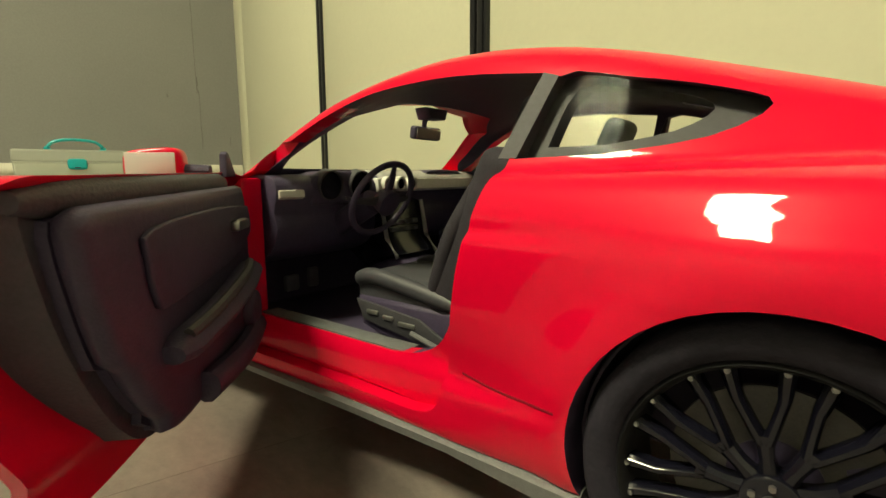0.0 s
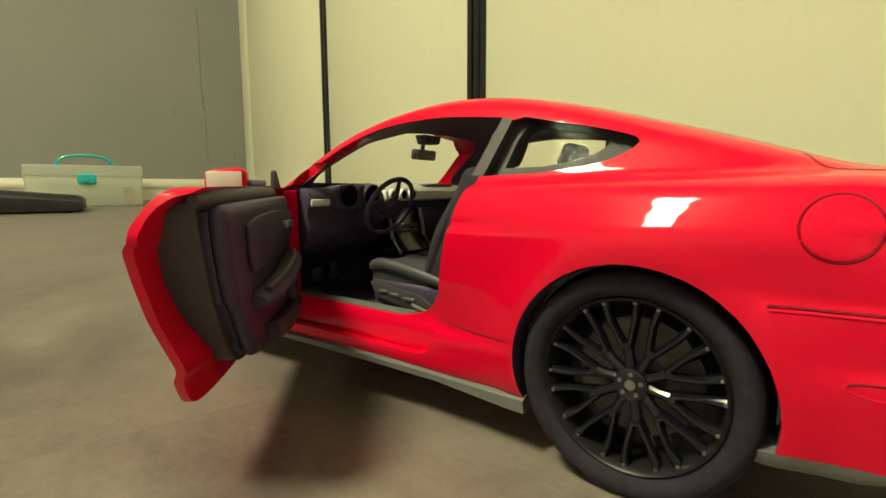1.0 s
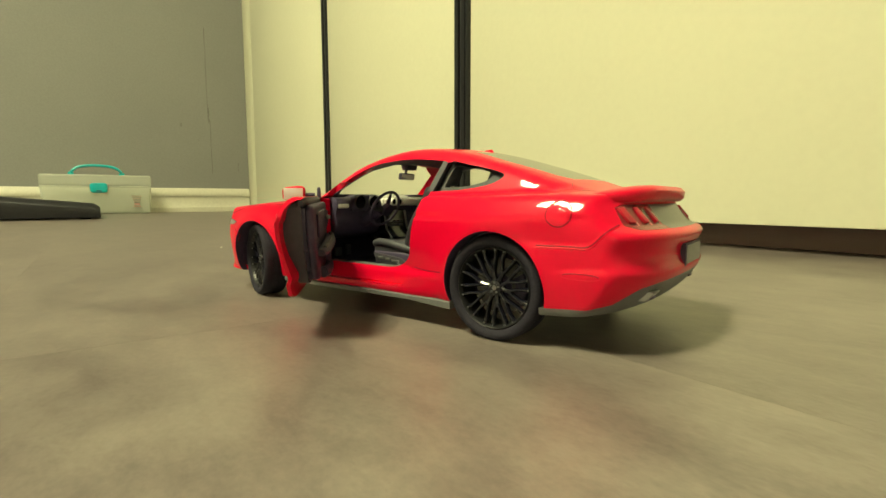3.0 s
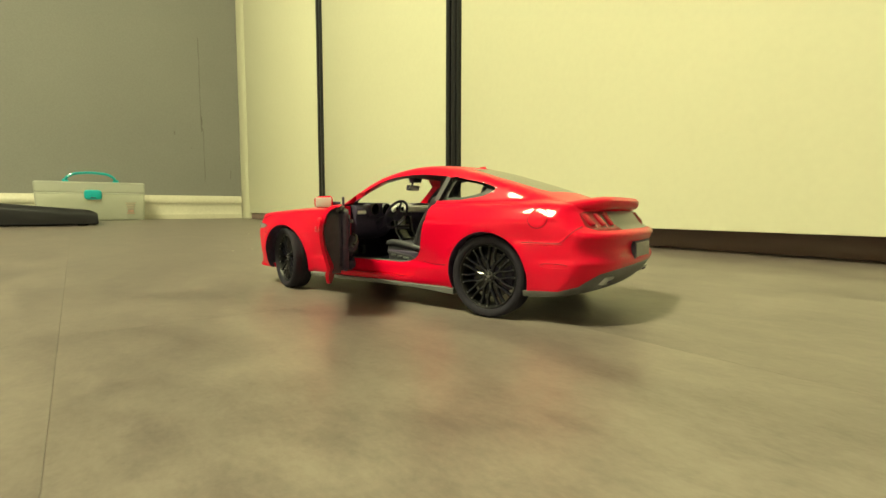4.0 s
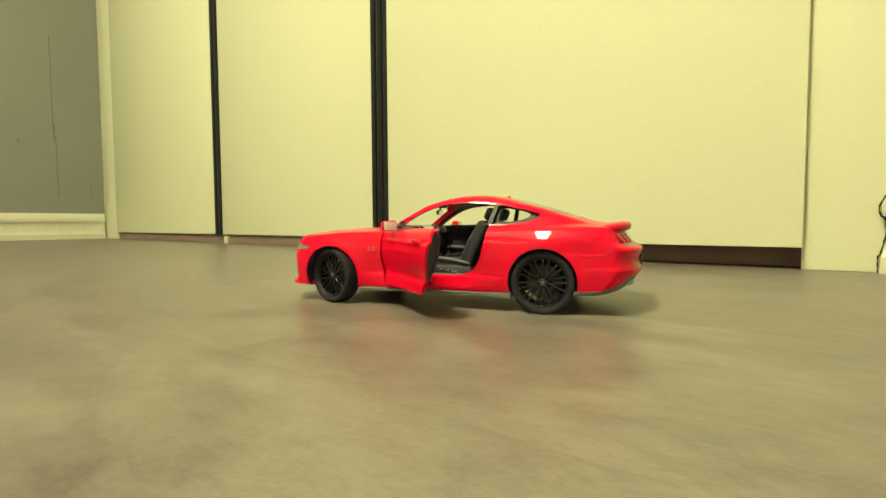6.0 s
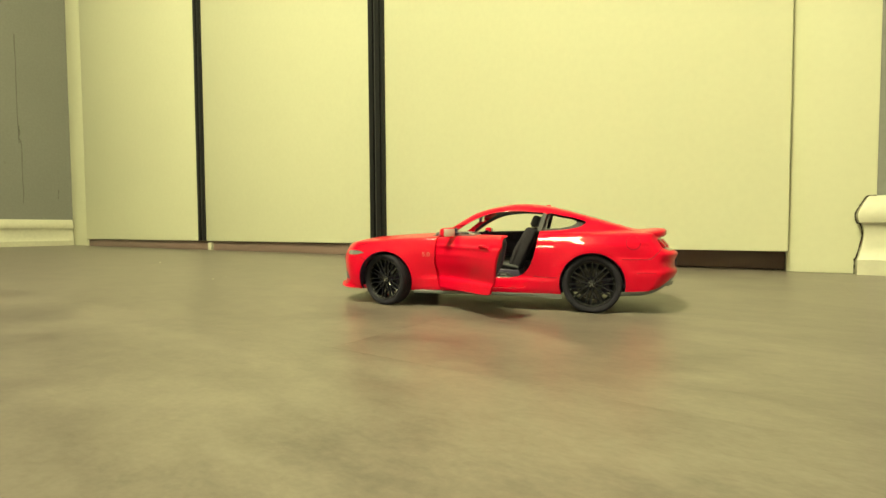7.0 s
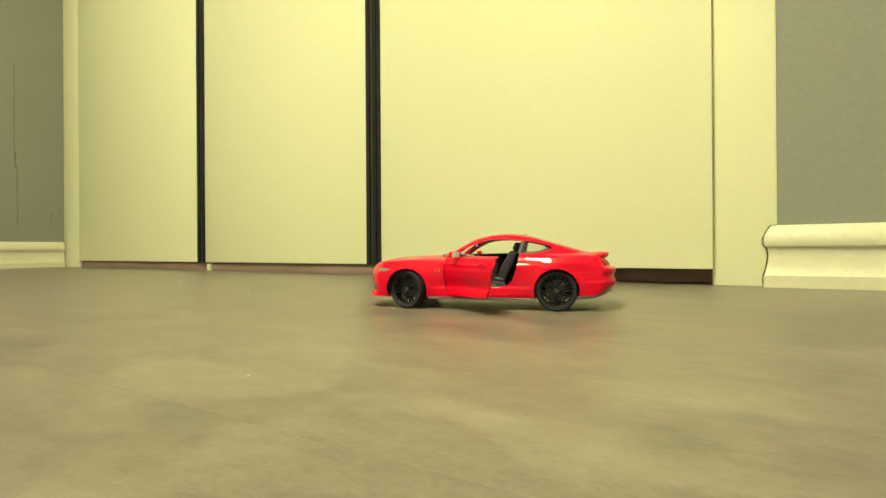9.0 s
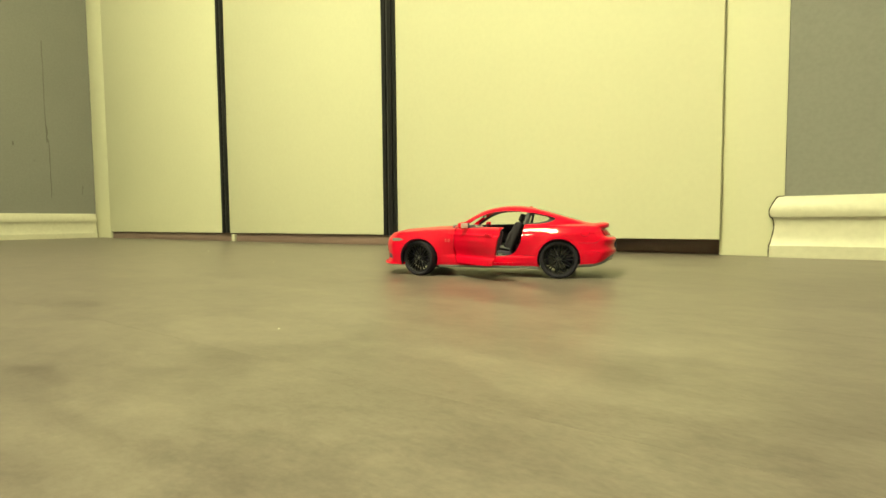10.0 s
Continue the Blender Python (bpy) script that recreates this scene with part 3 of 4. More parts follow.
# body shell and everything cut out of it
body = minus(OUTER.copy(), CAVE)
body = minus(body, minus(prism(DOOR, 0.68, 1.3), INNER.copy()))
body = minus(body, prism(OPENING, 0.30, 1.3))
body = minus(body, prism(SIDE_WINDOW, -1.3, -0.30))
for sgn in (1, -1):
    body = minus(body, prism(QUARTER, *sorted((0.30 * sgn, 1.3 * sgn))))
SCREEN = [(-0.64, 1.0), (0.64, 1.0), (0.585, 1.10), (0.50, 1.205), (0.30, 1.275), (0.0, 1.30), (-0.30, 1.275), (-0.50, 1.205), (-0.585, 1.10)]
body = minus(body, prism(SCREEN, 0.02, 1.4, "x"))
BACKLIGHT = [(-0.90, -0.40), (-0.90, 0.40), (-1.20, 0.45), (-1.60, 0.42), (-1.70, 0.36), (-1.73, 0.0), (-1.70, -0.36), (-1.60, -0.42), (-1.20, -0.45)]
body = minus(body, prism(BACKLIGHT, 1.0, 1.6, "z"))
for cx in (-1.36, 1.36):
    for sgn in (1, -1):
        y0, y1 = sorted((0.50 * sgn, 1.3 * sgn))
        body = minus(body, raw(cylinder((cx, y0, 0.355), (cx, y1, 0.355), 0.388, 48)))
SKIRT_LINE = [(-1.66, 0.05), (-1.66, 0.268), (-2.00, 0.287), (-2.13, 0.325), (-2.27, 0.425), (-2.45, 0.49), (-2.7, 0.49), (-2.7, 0.05)]
diffuser = both(OUTER.copy(), prism(SKIRT_LINE, -1.3, 1.3))
body = minus(body, prism(SKIRT_LINE, -1.3, 1.3))
PANEL = [(-0.79, 0.795), (-0.74, 0.768), (0.74, 0.768), (0.79, 0.795), (0.765, 0.90), (0.70, 0.918), (-0.70, 0.918), (-0.765, 0.90)]
body = minus(body, minus(prism(PANEL, -2.6, -2.05, "x"), THIN.copy()))
tail_panel = minus(both(OUTER.copy(), prism([(a * 0.997, 0.843 + (b - 0.843) * 0.985) for a, b in PANEL], -2.6, -2.05, "x")), INNER.copy())


def two_tone(me, mats, limit=-0.036):
    """Faces well inside the outer skin take the second material."""
    for m in mats:
        me.materials.append(m)
    c = np.empty(3 * len(me.polygons))
    me.polygons.foreach_get("center", c)
    c = c.reshape(-1, 3)
    d = shape(c[:, 0], c[:, 1], c[:, 2])
    nrm = np.empty(3 * len(me.polygons))
    me.polygons.foreach_get("normal", nrm)
    nrm = nrm.reshape(-1, 3)
    e = 2e-3
    x, y, z = c.T
    grad = np.stack([shape(x + e, y, z) - shape(x - e, y, z), shape(x, y + e, z) - shape(x, y - e, z), shape(x, y, z + e) - shape(x, y, z - e)], 1) / (2 * e)
    outward = (nrm * grad).sum(1) > 0.4
    roofline = (z > 1.0) & (d < np.where((x > 0.05) & (y > 0), -0.040, -0.012)) & ~((x > -0.02) & (y < 0) & (z < 1.27))
    arch = (np.hypot(np.abs(x) - 1.36, z - 0.355) < 0.395) & (np.abs(nrm[:, 1]) < 0.6) & (np.abs(y) < 0.95)
    jamb = (x > 0.46) & (x < 0.66) & (y > 0.72) & (z < 0.97) & (z > 0.3)
    me.polygons.foreach_set("material_index", ((((d < limit) & ~outward) | roofline | arch) & ~jamb).astype(np.int32))
    me.update()
    return shaded(me)


def shaded(me, mat=None, angle=32):
    if mat:
        me.materials.clear()
        me.materials.append(mat)
    me.shade_smooth()
    me.set_sharp_from_angle(angle=radians(angle))
    return me


body.materials.clear()
part("body", two_tone(body, [PAINT, BLACK]), None, car, "glossy red painted body shell")
part("rear_diffuser", shaded(diffuser, SILL), None, car, "grey plastic rear lower bumper")
part("tail_panel", shaded(both(tail_panel.copy(), raw(box((-3, -0.395, 0), (0, 0.395, 2)))), DARKLENS), None, car, "smoked grey panel between the tail lamps")
for sgn in (1, -1):
    half = both(tail_panel.copy(), raw(box((-3, *sorted((0.397 * sgn, 1.2 * sgn))[:1], 0), (0, sorted((0.397 * sgn, 1.2 * sgn))[1], 2))))
    part("tail_lamp_housing", shaded(half, REDHOUSE), None, car, "dark red tail lamp housing")

from mathutils.bvhtree import BVHTree
_bm = bmesh.new()
_bm.from_mesh(OUTER)
TREE = BVHTree.FromBMesh(_bm)
_bm.free()


def on_side(x, z, side=1, out=0.0):
    """The place on the outer skin seen from the side at x and z."""
    hit, n, _, _ = TREE.ray_cast(Vector((x, 2 * side, z)), Vector((0, -side, 0)))
    return hit + n * out if hit else Vector((x, 0.8 * side, z))


def on_back(y, z, out=0.0, way=1):
    hit, n, _, _ = TREE.ray_cast(Vector((-4 * way, y, z)), Vector((way, 0, 0)))
    return hit + n * out if hit else Vector((-2.3 * way, y, z))


def on_top(x, y, out=0.0):
    hit, n, _, _ = TREE.ray_cast(Vector((x, y, 3)), Vector((0, 0, -1)))
    return hit + n * out if hit else Vector((x, y, 1))


def seam(pts, side=1, r=0.0038, kind="side", mat=SEAM, name="panel_gap", parent=None, n=8, out=-0.0012, closed=False):
    pts = smooth_line(pts, n) if not closed else pts
    put = {"side": lambda p: on_side(p[0], p[1], side, out), "back": lambda p: on_back(p[0], p[1], out), "top": lambda p: on_top(p[0], p[1], out),
           "front": lambda p: on_back(p[0], p[1], out, -1)}[kind]
    return part(name, tube([put(p) for p in pts], r, 6, closed), mat, parent or car)


def pane(outline, a, b, axis, mat, name, label, inner=None):
    me = minus(both(OUTER.copy(), prism(outline, a, b, axis)), (inner or THIN).copy())
    ob = part(name, shaded(me, mat), None, car, label)
    ob.visible_shadow = False
    return ob


pane(SCREEN, 0.02, 1.4, "x", GLASS, "windscreen", "clear curved windscreen")
pane(BACKLIGHT, 1.0, 1.6, "z", BACKGLASS, "rear_window", "dark sloping rear window")
for sgn in (1, -1):
    a, b = sorted((0.30 * sgn, 1.3 * sgn))
    pane(QUARTER, a, b, "y", TINT, "quarter_window", "small dark quarter window")
    # grey surround inside the quarter opening and the slanted pillar ahead of it
    inside = [(-0.795, 1.040), (-0.845, 1.198), (-0.99, 1.182), (-1.12, 1.155), (-1.175, 1.118), (-1.10, 1.070), (-0.95, 1.042)]
    if sgn < 0:
        continue
    ring = minus(both(INNER.copy(), prism(QUARTER, a, b)), DEEP.copy())
    ring = minus(ring, prism(flat(smooth_line(inside, 3)), *sorted((0.2 * sgn, 1.35 * sgn))))
    part("quarter_trim", shaded(ring, TRIM), None, car, "grey plastic window surround")
PILLAR = [(-0.684, 1.012), (-0.738, 1.012), (-0.800, 1.232), (-0.753, 1.246)]
for sgn in (1, -1):
    a, b = sorted((0.30 * sgn, 1.3 * sgn))
    p = minus(both(OUTER.copy(), prism(PILLAR, a, b)), INNER.copy())
    o = part("pillar_trim", shaded(p, TRIM), None, car, "grey slanted door pillar trim")
    o.scale = (1, 1.004, 1.0)

# driver door: outer skin, swung open about its front edge
HINGE, SWING = Vector((0.60, 0.89, 0)), -44.3
SKIN_BACK = flat(smooth_line([(-0.30, 0.276), (-0.47, 0.280), (-0.578, 0.300), (-0.625, 0.375), (-0.680, 0.50), (-0.758, 0.70), (-0.815, 0.82), (-0.812, 0.86), (-0.780, 0.92)], 4))
DOOR_LOW = [(0.62, 0.95), (0.655, 0.60), (0.60, 0.275)] + SKIN_BACK + [(-0.760, 0.950), (-0.738, 0.964), (-0.70, 0.969), (-0.55, 0.970), (0.0, 0.976), (0.45, 0.982)]
door_mesh = minus(both(OUTER.copy(), prism([(x - 0.006 if x > 0 else x + 0.008, z) for x, z in DOOR_LOW], 0.66, 1.3)), MID.copy())
TO_HINGE = Matrix.Translation(-HINGE)
door_mesh.transform(TO_HINGE)
door = part("door", shaded(door_mesh, PAINT, 48), None, car, "open red driver door")
door.location = HINGE
door.rotation_euler = (0, 0, radians(SWING))


def on_door(name, bm, mat, label="", smooth=35):
    me = bm if isinstance(bm, bpy.types.Mesh) else mesh_of(bm, mat, smooth)
    me.transform(TO_HINGE)
    return part(name, me, None, door, label)


CARD = [(0.43, 0.90), (0.45, 0.60), (0.42, 0.335)] + flat(smooth_line([(-0.16, 0.335), (-0.34, 0.350), (-0.45, 0.415), (-0.545, 0.53), (-0.628, 0.68), (-0.680, 0.83), (-0.695, 0.90)], 4)) + [(-0.688, 0.925), (-0.65, 0.940), (0.40, 0.955)]
card = both(MID.copy(), prism(CARD, 0.775, 1.3))
on_door("door_card", shaded(card, DOORCARD), None, "dark grey moulded inner door panel")


def shrunk(pts, k):
    cx, cz = sum(p[0] for p in pts) / len(pts), sum(p[1] for p in pts) / len(pts)
    return [(x + (cx - x) * k / abs(cx - x) if abs(cx - x) > k else x, z + (cz - z) * k / abs(cz - z) if abs(cz - z) > k else z) for x, z in pts]


on_door("card_groove", extrude_poly(shrunk(CARD, 0.030), "y", 0.755, 0.782), BLACK, "black groove in the door panel")
on_door("inner_card", extrude_poly(shrunk(CARD, 0.022), "y", 0.700, 0.758, 0.026), BLACK, "dark padded door panel", 50)
on_door("door_insert", extrude_poly(flat(smooth_line([(0.36, 0.86), (0.38, 0.76), (0.10, 0.70), (-0.36, 0.68), (-0.44, 0.70), (-0.47, 0.80), (-0.44, 0.86), (0.0, 0.875), (0.36, 0.86)], 3))[:-1], "y", 0.684, 0.70, 0.005), BLACK, "black padded door insert", 50)
on_door("door_top_roll", tube([(x, 0.775, 0.937 + 0.012 * x) for x in np.linspace(0.35, -0.715, 16)], [0.03] + [0.040] * 12 + [0.038, 0.032, 0.018], 12), DOORCARD)
on_door("armrest", tube(smooth_line([(0.34, 0.685, 0.635), (0.10, 0.655, 0.625), (-0.15, 0.655, 0.60), (-0.42, 0.68, 0.575)], 4), [0.03] + [0.048] * 11 + [0.03], 12, flat=0.75), BLACK, "black door armrest")
on_door("pull_handle", tube(smooth_line([(0.24, 0.66, 0.672), (0.05, 0.628, 0.665), (-0.22, 0.63, 0.635), (-0.38, 0.655, 0.610)], 4), 0.015, 8), TRIM, "satin grey pull handle")
on_door("speaker", cylinder((0.34, 0.665, 0.47), (0.34, 0.70, 0.47), 0.075, 28, 0.085, bevel=0.008), BLACK)
on_door("inner_handle", box((0.12, 0.655, 0.79), (0.26, 0.69, 0.825), 0.010), STEEL)
on_door("map_pocket", tube(smooth_line([(0.40, 0.685, 0.40), (0.1, 0.668, 0.39), (-0.20, 0.685, 0.405)], 4), 0.036, 10, flat=1.2), BLACK)
for z in (0.40, 0.80):
    on_door("hinge", box((0.52, 0.80, z - 0.03), (0.62, 0.86, z + 0.03), 0.01), PAINT)
on_door("outer_handle", tube(smooth_line([on_side(-0.60, 0.825, 1, 0.0), on_side(-0.56, 0.825, 1, 0.028), on_side(-0.46, 0.83, 1, 0.028), on_side(-0.42, 0.83, 1, 0.0)], 5), 0.013, 10), PAINT)
# door mirror with its black triangular foot
on_door("mirror_foot", extrude_poly([(0.47, 0.965), (0.335, 0.965), (0.345, 1.045), (0.362, 1.055), (0.385, 1.045)], "y", 0.742, 0.768, 0.006), BLACK, "black mirror foot")
def mirror_shell(s=1):
    bm = bmesh.new()
    bmesh.ops.create_uvsphere(bm, u_segments=24, v_segments=14, radius=1)
    for v in bm.verts:
        q = v.co
        p = [math.copysign(abs(c) ** 0.46, c) for c in q]
        x = 0.25 + 0.075 * (p[0] if p[0] > 0 else p[0] * 0.45)
        v.co = (x, s * (0.945 + 0.092 * p[1]), 0.998 + 0.062 * p[2] * (1 - 0.12 * p[1]))
    return bm
on_door("mirror_shell", mirror_shell(), PAINT, "red wing mirror housing", 60)
on_door("mirror_arm", tube([(0.28, 0.78, 0.985), (0.27, 0.90, 0.99)], 0.03, 10, flat=0.7), BLACK)
on_door("mirror_glass", box((0.210, 0.868, 0.949), (0.2155, 1.022, 1.045), 0.003), GREYMIRROR, "mirror glass pane")
part("mirror_shell", mirror_shell(-1), PAINT, car, "red wing mirror housing", 60)
part("mirror_arm", tube([(0.28, -0.78, 0.985), (0.27, -0.90, 0.99)], 0.03, 10, flat=0.7), BLACK, car)
part("mirror_glass", box((0.210, -1.022, 0.949), (0.2155, -0.868, 1.045), 0.003), GREYMIRROR, car, "mirror glass pane")

for z in (0.672, 0.708):
    part("door_striker", cylinder((-0.700, 0.842, z), (-0.678, 0.872, z), 0.013, 12), PAINT, car)

part("door_jamb", box((0.44, 0.745, 0.40), (0.56, 0.84, 0.96), 0.012), PAINT, car)

# panel gaps
for sgn in (1, -1):
    CUT = [(-1.70, 0.668), (-1.9, 0.669), (-2.015, 0.672), (-2.09, 0.735), (-2.155, 0.80)]
    seam(CUT, sgn, 0.0055)
    seam([(x - 0.004, z - 0.0095) for x, z in CUT], sgn, 0.0065, mat=PAINT, name="bumper_edge", out=-0.002)
    seam([(1.73, 0.66), (1.62, 0.60), (1.66, 0.53)], sgn)
    seam([(1.86, 0.79), (1.5, 0.875), (1.1, 0.90), (0.66, 0.92)], sgn)
    seam([(-0.945, 0.43), (-0.80, 0.426), (-0.66, 0.44)], sgn)
    RF = [(-1.975 + 0.115 * math.copysign(abs(math.cos(a)) ** 0.7, math.cos(a)), 0.490 + 0.019 * math.sin(a) + 0.04 * (math.cos(a) * 0.115) ** 2) for a in np.linspace(0, 2 * math.pi, 32, endpoint=False)]
    seam(RF, sgn, 0.003, mat=PAINT, name="reflector_rim", closed=True, out=-0.001)
    seam(RF[2:15], sgn, 0.0032, name="reflector_groove", n=1, out=0.001)
seam([(-0.71, 1.0), (-0.665, 0.74), (-0.615, 0.50), (-0.50, 0.285), (0.60, 0.245), (0.655, 0.60), (0.62, 0.95)], -1)
CAP = [(-1.83 + 0.080 * math.cos(a), 0.864 + 0.080 * math.sin(a)) for a in np.linspace(0, 2 * math.pi, 40, endpoint=False)]
seam(CAP, 1, 0.0036, closed=True)
bm = bmesh.new()
rim = [bm.verts.new(on_side(-1.83 + 0.074 * math.cos(a), 0.864 + 0.074 * math.sin(a), 1, 0.003)) for a in np.linspace(0, 2 * math.pi, 40, endpoint=False)]
mid = [bm.verts.new(on_side(-1.83 + 0.055 * math.cos(a), 0.864 + 0.055 * math.sin(a), 1, 0.0045)) for a in np.linspace(0, 2 * math.pi, 40, endpoint=False)]
low = [bm.verts.new(on_side(-1.83 + 0.076 * math.cos(a), 0.864 + 0.076 * math.sin(a), 1, -0.012)) for a in np.linspace(0, 2 * math.pi, 40, endpoint=False)]
for k in range(40):
    j = (k + 1) % 40
    bm.faces.new((rim[k], rim[j], mid[j], mid[k]))
    bm.faces.new((low[k], low[j], rim[j], rim[k]))
bm.faces.new(mid)
bm.faces.new(low[::-1])
part("fuel_cap", bm, PAINT, car, "round red fuel filler flap", 40)
seam([(-1.74, -0.50), (-1.82, -0.62), (-2.10, -0.66)], kind="top")
seam([(-1.74, 0.50), (-1.82, 0.62), (-2.10, 0.66)], kind="top")
seam([(1.90, 0.0), (1.88, 0.35), (1.80, 0.55)], kind="top")
seam([(1.90, 0.0), (1.88, -0.35), (1.80, -0.55)], kind="top")

# black cowl strip at the foot of the windscreen
part("cowl", tube([on_top(0.80 - 0.10 * (y / 0.6) ** 2, y, 0.004) for y in np.linspace(-0.60, 0.60, 21)], [0.012] + [0.024] * 19 + [0.012], 8, flat=0.5), BLACK, car, "black cowl strip")

# tail lamps: three slanting bars a side
for sgn in (1, -1):
    for y in (0.475, 0.605, 0.73):
        lo_p, hi_p = on_back(sgn * (y - 0.012), 0.792), on_back(sgn * (y - 0.002), 0.902)
        d = (hi_p - lo_p).normalized()
        across = (on_back(sgn * (y + 0.04), 0.845) - on_back(sgn * (y - 0.04), 0.845)).normalized()
        depth = d.cross(across).normalized()
        turn = Matrix((across, depth, d)).transposed().to_4x4()
        bm = bmesh.new()
        box((-0.029, -0.024, -0.060), (0.029, 0.024, 0.060), 0.010, 2, bm, Matrix.Translation((lo_p + hi_p) / 2 + Vector((0.014, 0, 0))) @ turn)
        part("tail_lamp", bm, REDLENS, car, "slanting red tail lamp bar")
        edge = across * -0.034
        part("lamp_rim", tube([lo_p + edge + Vector((0.004, 0, 0)), hi_p + edge + Vector((0.004, 0, 0))], 0.005, 8), LAMPEDGE, car)
part("number_plate", box((-2.4200, -0.215, 0.530), (-2.405, 0.215, 0.650), 0.004), DASHPAD, car, "plain grey number plate")
part("plate_recess", box((-2.4125, -0.25, 0.515), (-2.33, 0.25, 0.665), 0.004), BLACK, car)
for sgn in (1, -1):
    tip = box((-2.300, sgn * 0.56 - 0.066, 0.325), (-2.10, sgn * 0.56 + 0.066, 0.392), 0.014, 3)
    for v in tip.verts:
        v.co.x -= 0.9 * (v.co.z - 0.358)
    part("exhaust_tip", tip, SILVER, car, "bright squared exhaust tip")
    part("exhaust_mouth", box((-2.307, sgn * 0.56 - 0.047, 0.342), (-2.20, sgn * 0.56 + 0.047, 0.376), 0.008, 2), BLACK, car)
part("shark_fin", extrude_poly([(-0.83, 1.33), (-0.70, 1.35), (-0.75, 1.372), (-0.80, 1.377)], "y", -0.018, 0.018, 0.006), PAINT, car)

# rear spoiler: a lip swept across the tail, thinning towards its ends
bm = bmesh.new()
rows = []
for y in np.linspace(-0.80, 0.80, 33):
    k = abs(y) / 0.80
    back = 0.06 * k ** 2 + 0.13 * k ** 5
    drop = 0.045 * k ** 4
    thick = 1 - 0.45 * k ** 6
    sect = [(-2.00, 1.012), (-2.10, 1.032), (-2.20, 1.042), (-2.265, 1.034), (-2.292, 1.008), (-2.288, 0.962), (-2.262, 0.938), (-2.20, 0.932), (-2.08, 0.94)]
    rows.append([bm.verts.new((-2.0 + (x + 2.0) * (1 - 0.2 * k ** 4) + back, y, 1.0 + (z - 1.0) * thick - drop)) for x, z in sect])
for a, b in zip(rows, rows[1:]):
    for k in range(9):
        bm.faces.new((a[k], a[(k + 1) % 9], b[(k + 1) % 9], b[k]))
bm.faces.new(rows[0])
bm.faces.new(rows[-1][::-1])
part("rear_spoiler", bm, PAINT, car, "red lip spoiler on the boot", 50)

# front lamps, grille, splitter
HEAD = [(1.67, 0.722), (1.73, 0.742), (1.83, 0.757), (1.94, 0.753), (1.97, 0.712), (1.88, 0.694), (1.76, 0.698)]
for sgn in (1, -1):
    a, b = sorted((0.36 * sgn, 1.3 * sgn))
    h = minus(both(OUTER.copy(), prism(HEAD, a, b)), INNER.copy())
    o = part("headlamp", shaded(h, HEADLENS), None, car, "grey narrow headlamp")
    o.scale = (1.0015, 1.004, 1.0)
    seam(HEAD[:3], sgn, 0.004, mat=BLACK, name="lamp_seal", out=0.004)
SLOT = [(1.93, 0.34), (2.4, 0.34), (2.4, 0.44), (2.0, 0.435)]
for sgn in (1, -1):
    a, b = sorted((0.58 * sgn, 1.3 * sgn))
    h = minus(both(OUTER.copy(), prism(SLOT, a, b)), INNER.copy())
    part("bumper_intake", shaded(h, BLACK), None, car, "black bumper intake").scale = (1.0015, 1.004, 1.0)
GRILLE = [(-0.42, 0.46), (0.42, 0.46), (0.47, 0.63), (0.40, 0.67), (-0.40, 0.67), (-0.47, 0.63)]
g = minus(both(OUTER.copy(), prism(GRILLE, 1.7, 2.5, "x")), INNER.copy())
part("grille", shaded(g, BLACK), None, car, "black front grille").scale = (1.003, 1, 1)
bm = bmesh.new()
edge = [(1.80, 0.845), (1.90, 0.83), (1.99, 0.79), (2.14, 0.62), (2.25, 0.40), (2.30, 0.15), (2.31, 0.0)]
edge = edge + [(x, -y) for x, y in edge[-2::-1]]
rows = [[bm.verts.new((x * k, y * k2, z)) for k, k2, z in ((1, 1, 0.215), (1.012, 1.012, 0.225), (1.006, 1.006, 0.262), (0.94, 0.94, 0.262), (0.94, 0.94, 0.215))] for x, y in edge]
for a, b in zip(rows, rows[1:]):
    for k in range(5):
        bm.faces.new((a[k], a[(k + 1) % 5], b[(k + 1) % 5], b[k]))
bm.faces.new(rows[0])
bm.faces.new(rows[-1][::-1])
part("front_splitter", bm, PAINT, car, "red front lip", 50)
for sgn in (1, -1):
    bm = bmesh.new()
    xs = [0.95, 0.6, 0.2, -0.2, -0.6, -0.93, -1.0]
    rows = []
    for x in xs:
        y = float(plan(x)) - 0.055
        drop = 0.02 if x < -0.9 else 0
        rows.append([bm.verts.new((x, sgn * (y + dy), z)) for dy, z in ((0, 0.180 - drop), (0.012, 0.186 - drop), (0.016, 0.212), (-0.01, 0.226), (-0.16, 0.226), (-0.16, 0.180))])
    for a, b in zip(rows, rows[1:]):
        for k in range(6):
            bm.faces.new((a[k], a[(k + 1) % 6], b[(k + 1) % 6], b[k]))
    bm.faces.new(rows[0])
    bm.faces.new(rows[-1][::-1])
    part("side_skirt", bm, SILL, car, "grey plastic side skirt", 40)

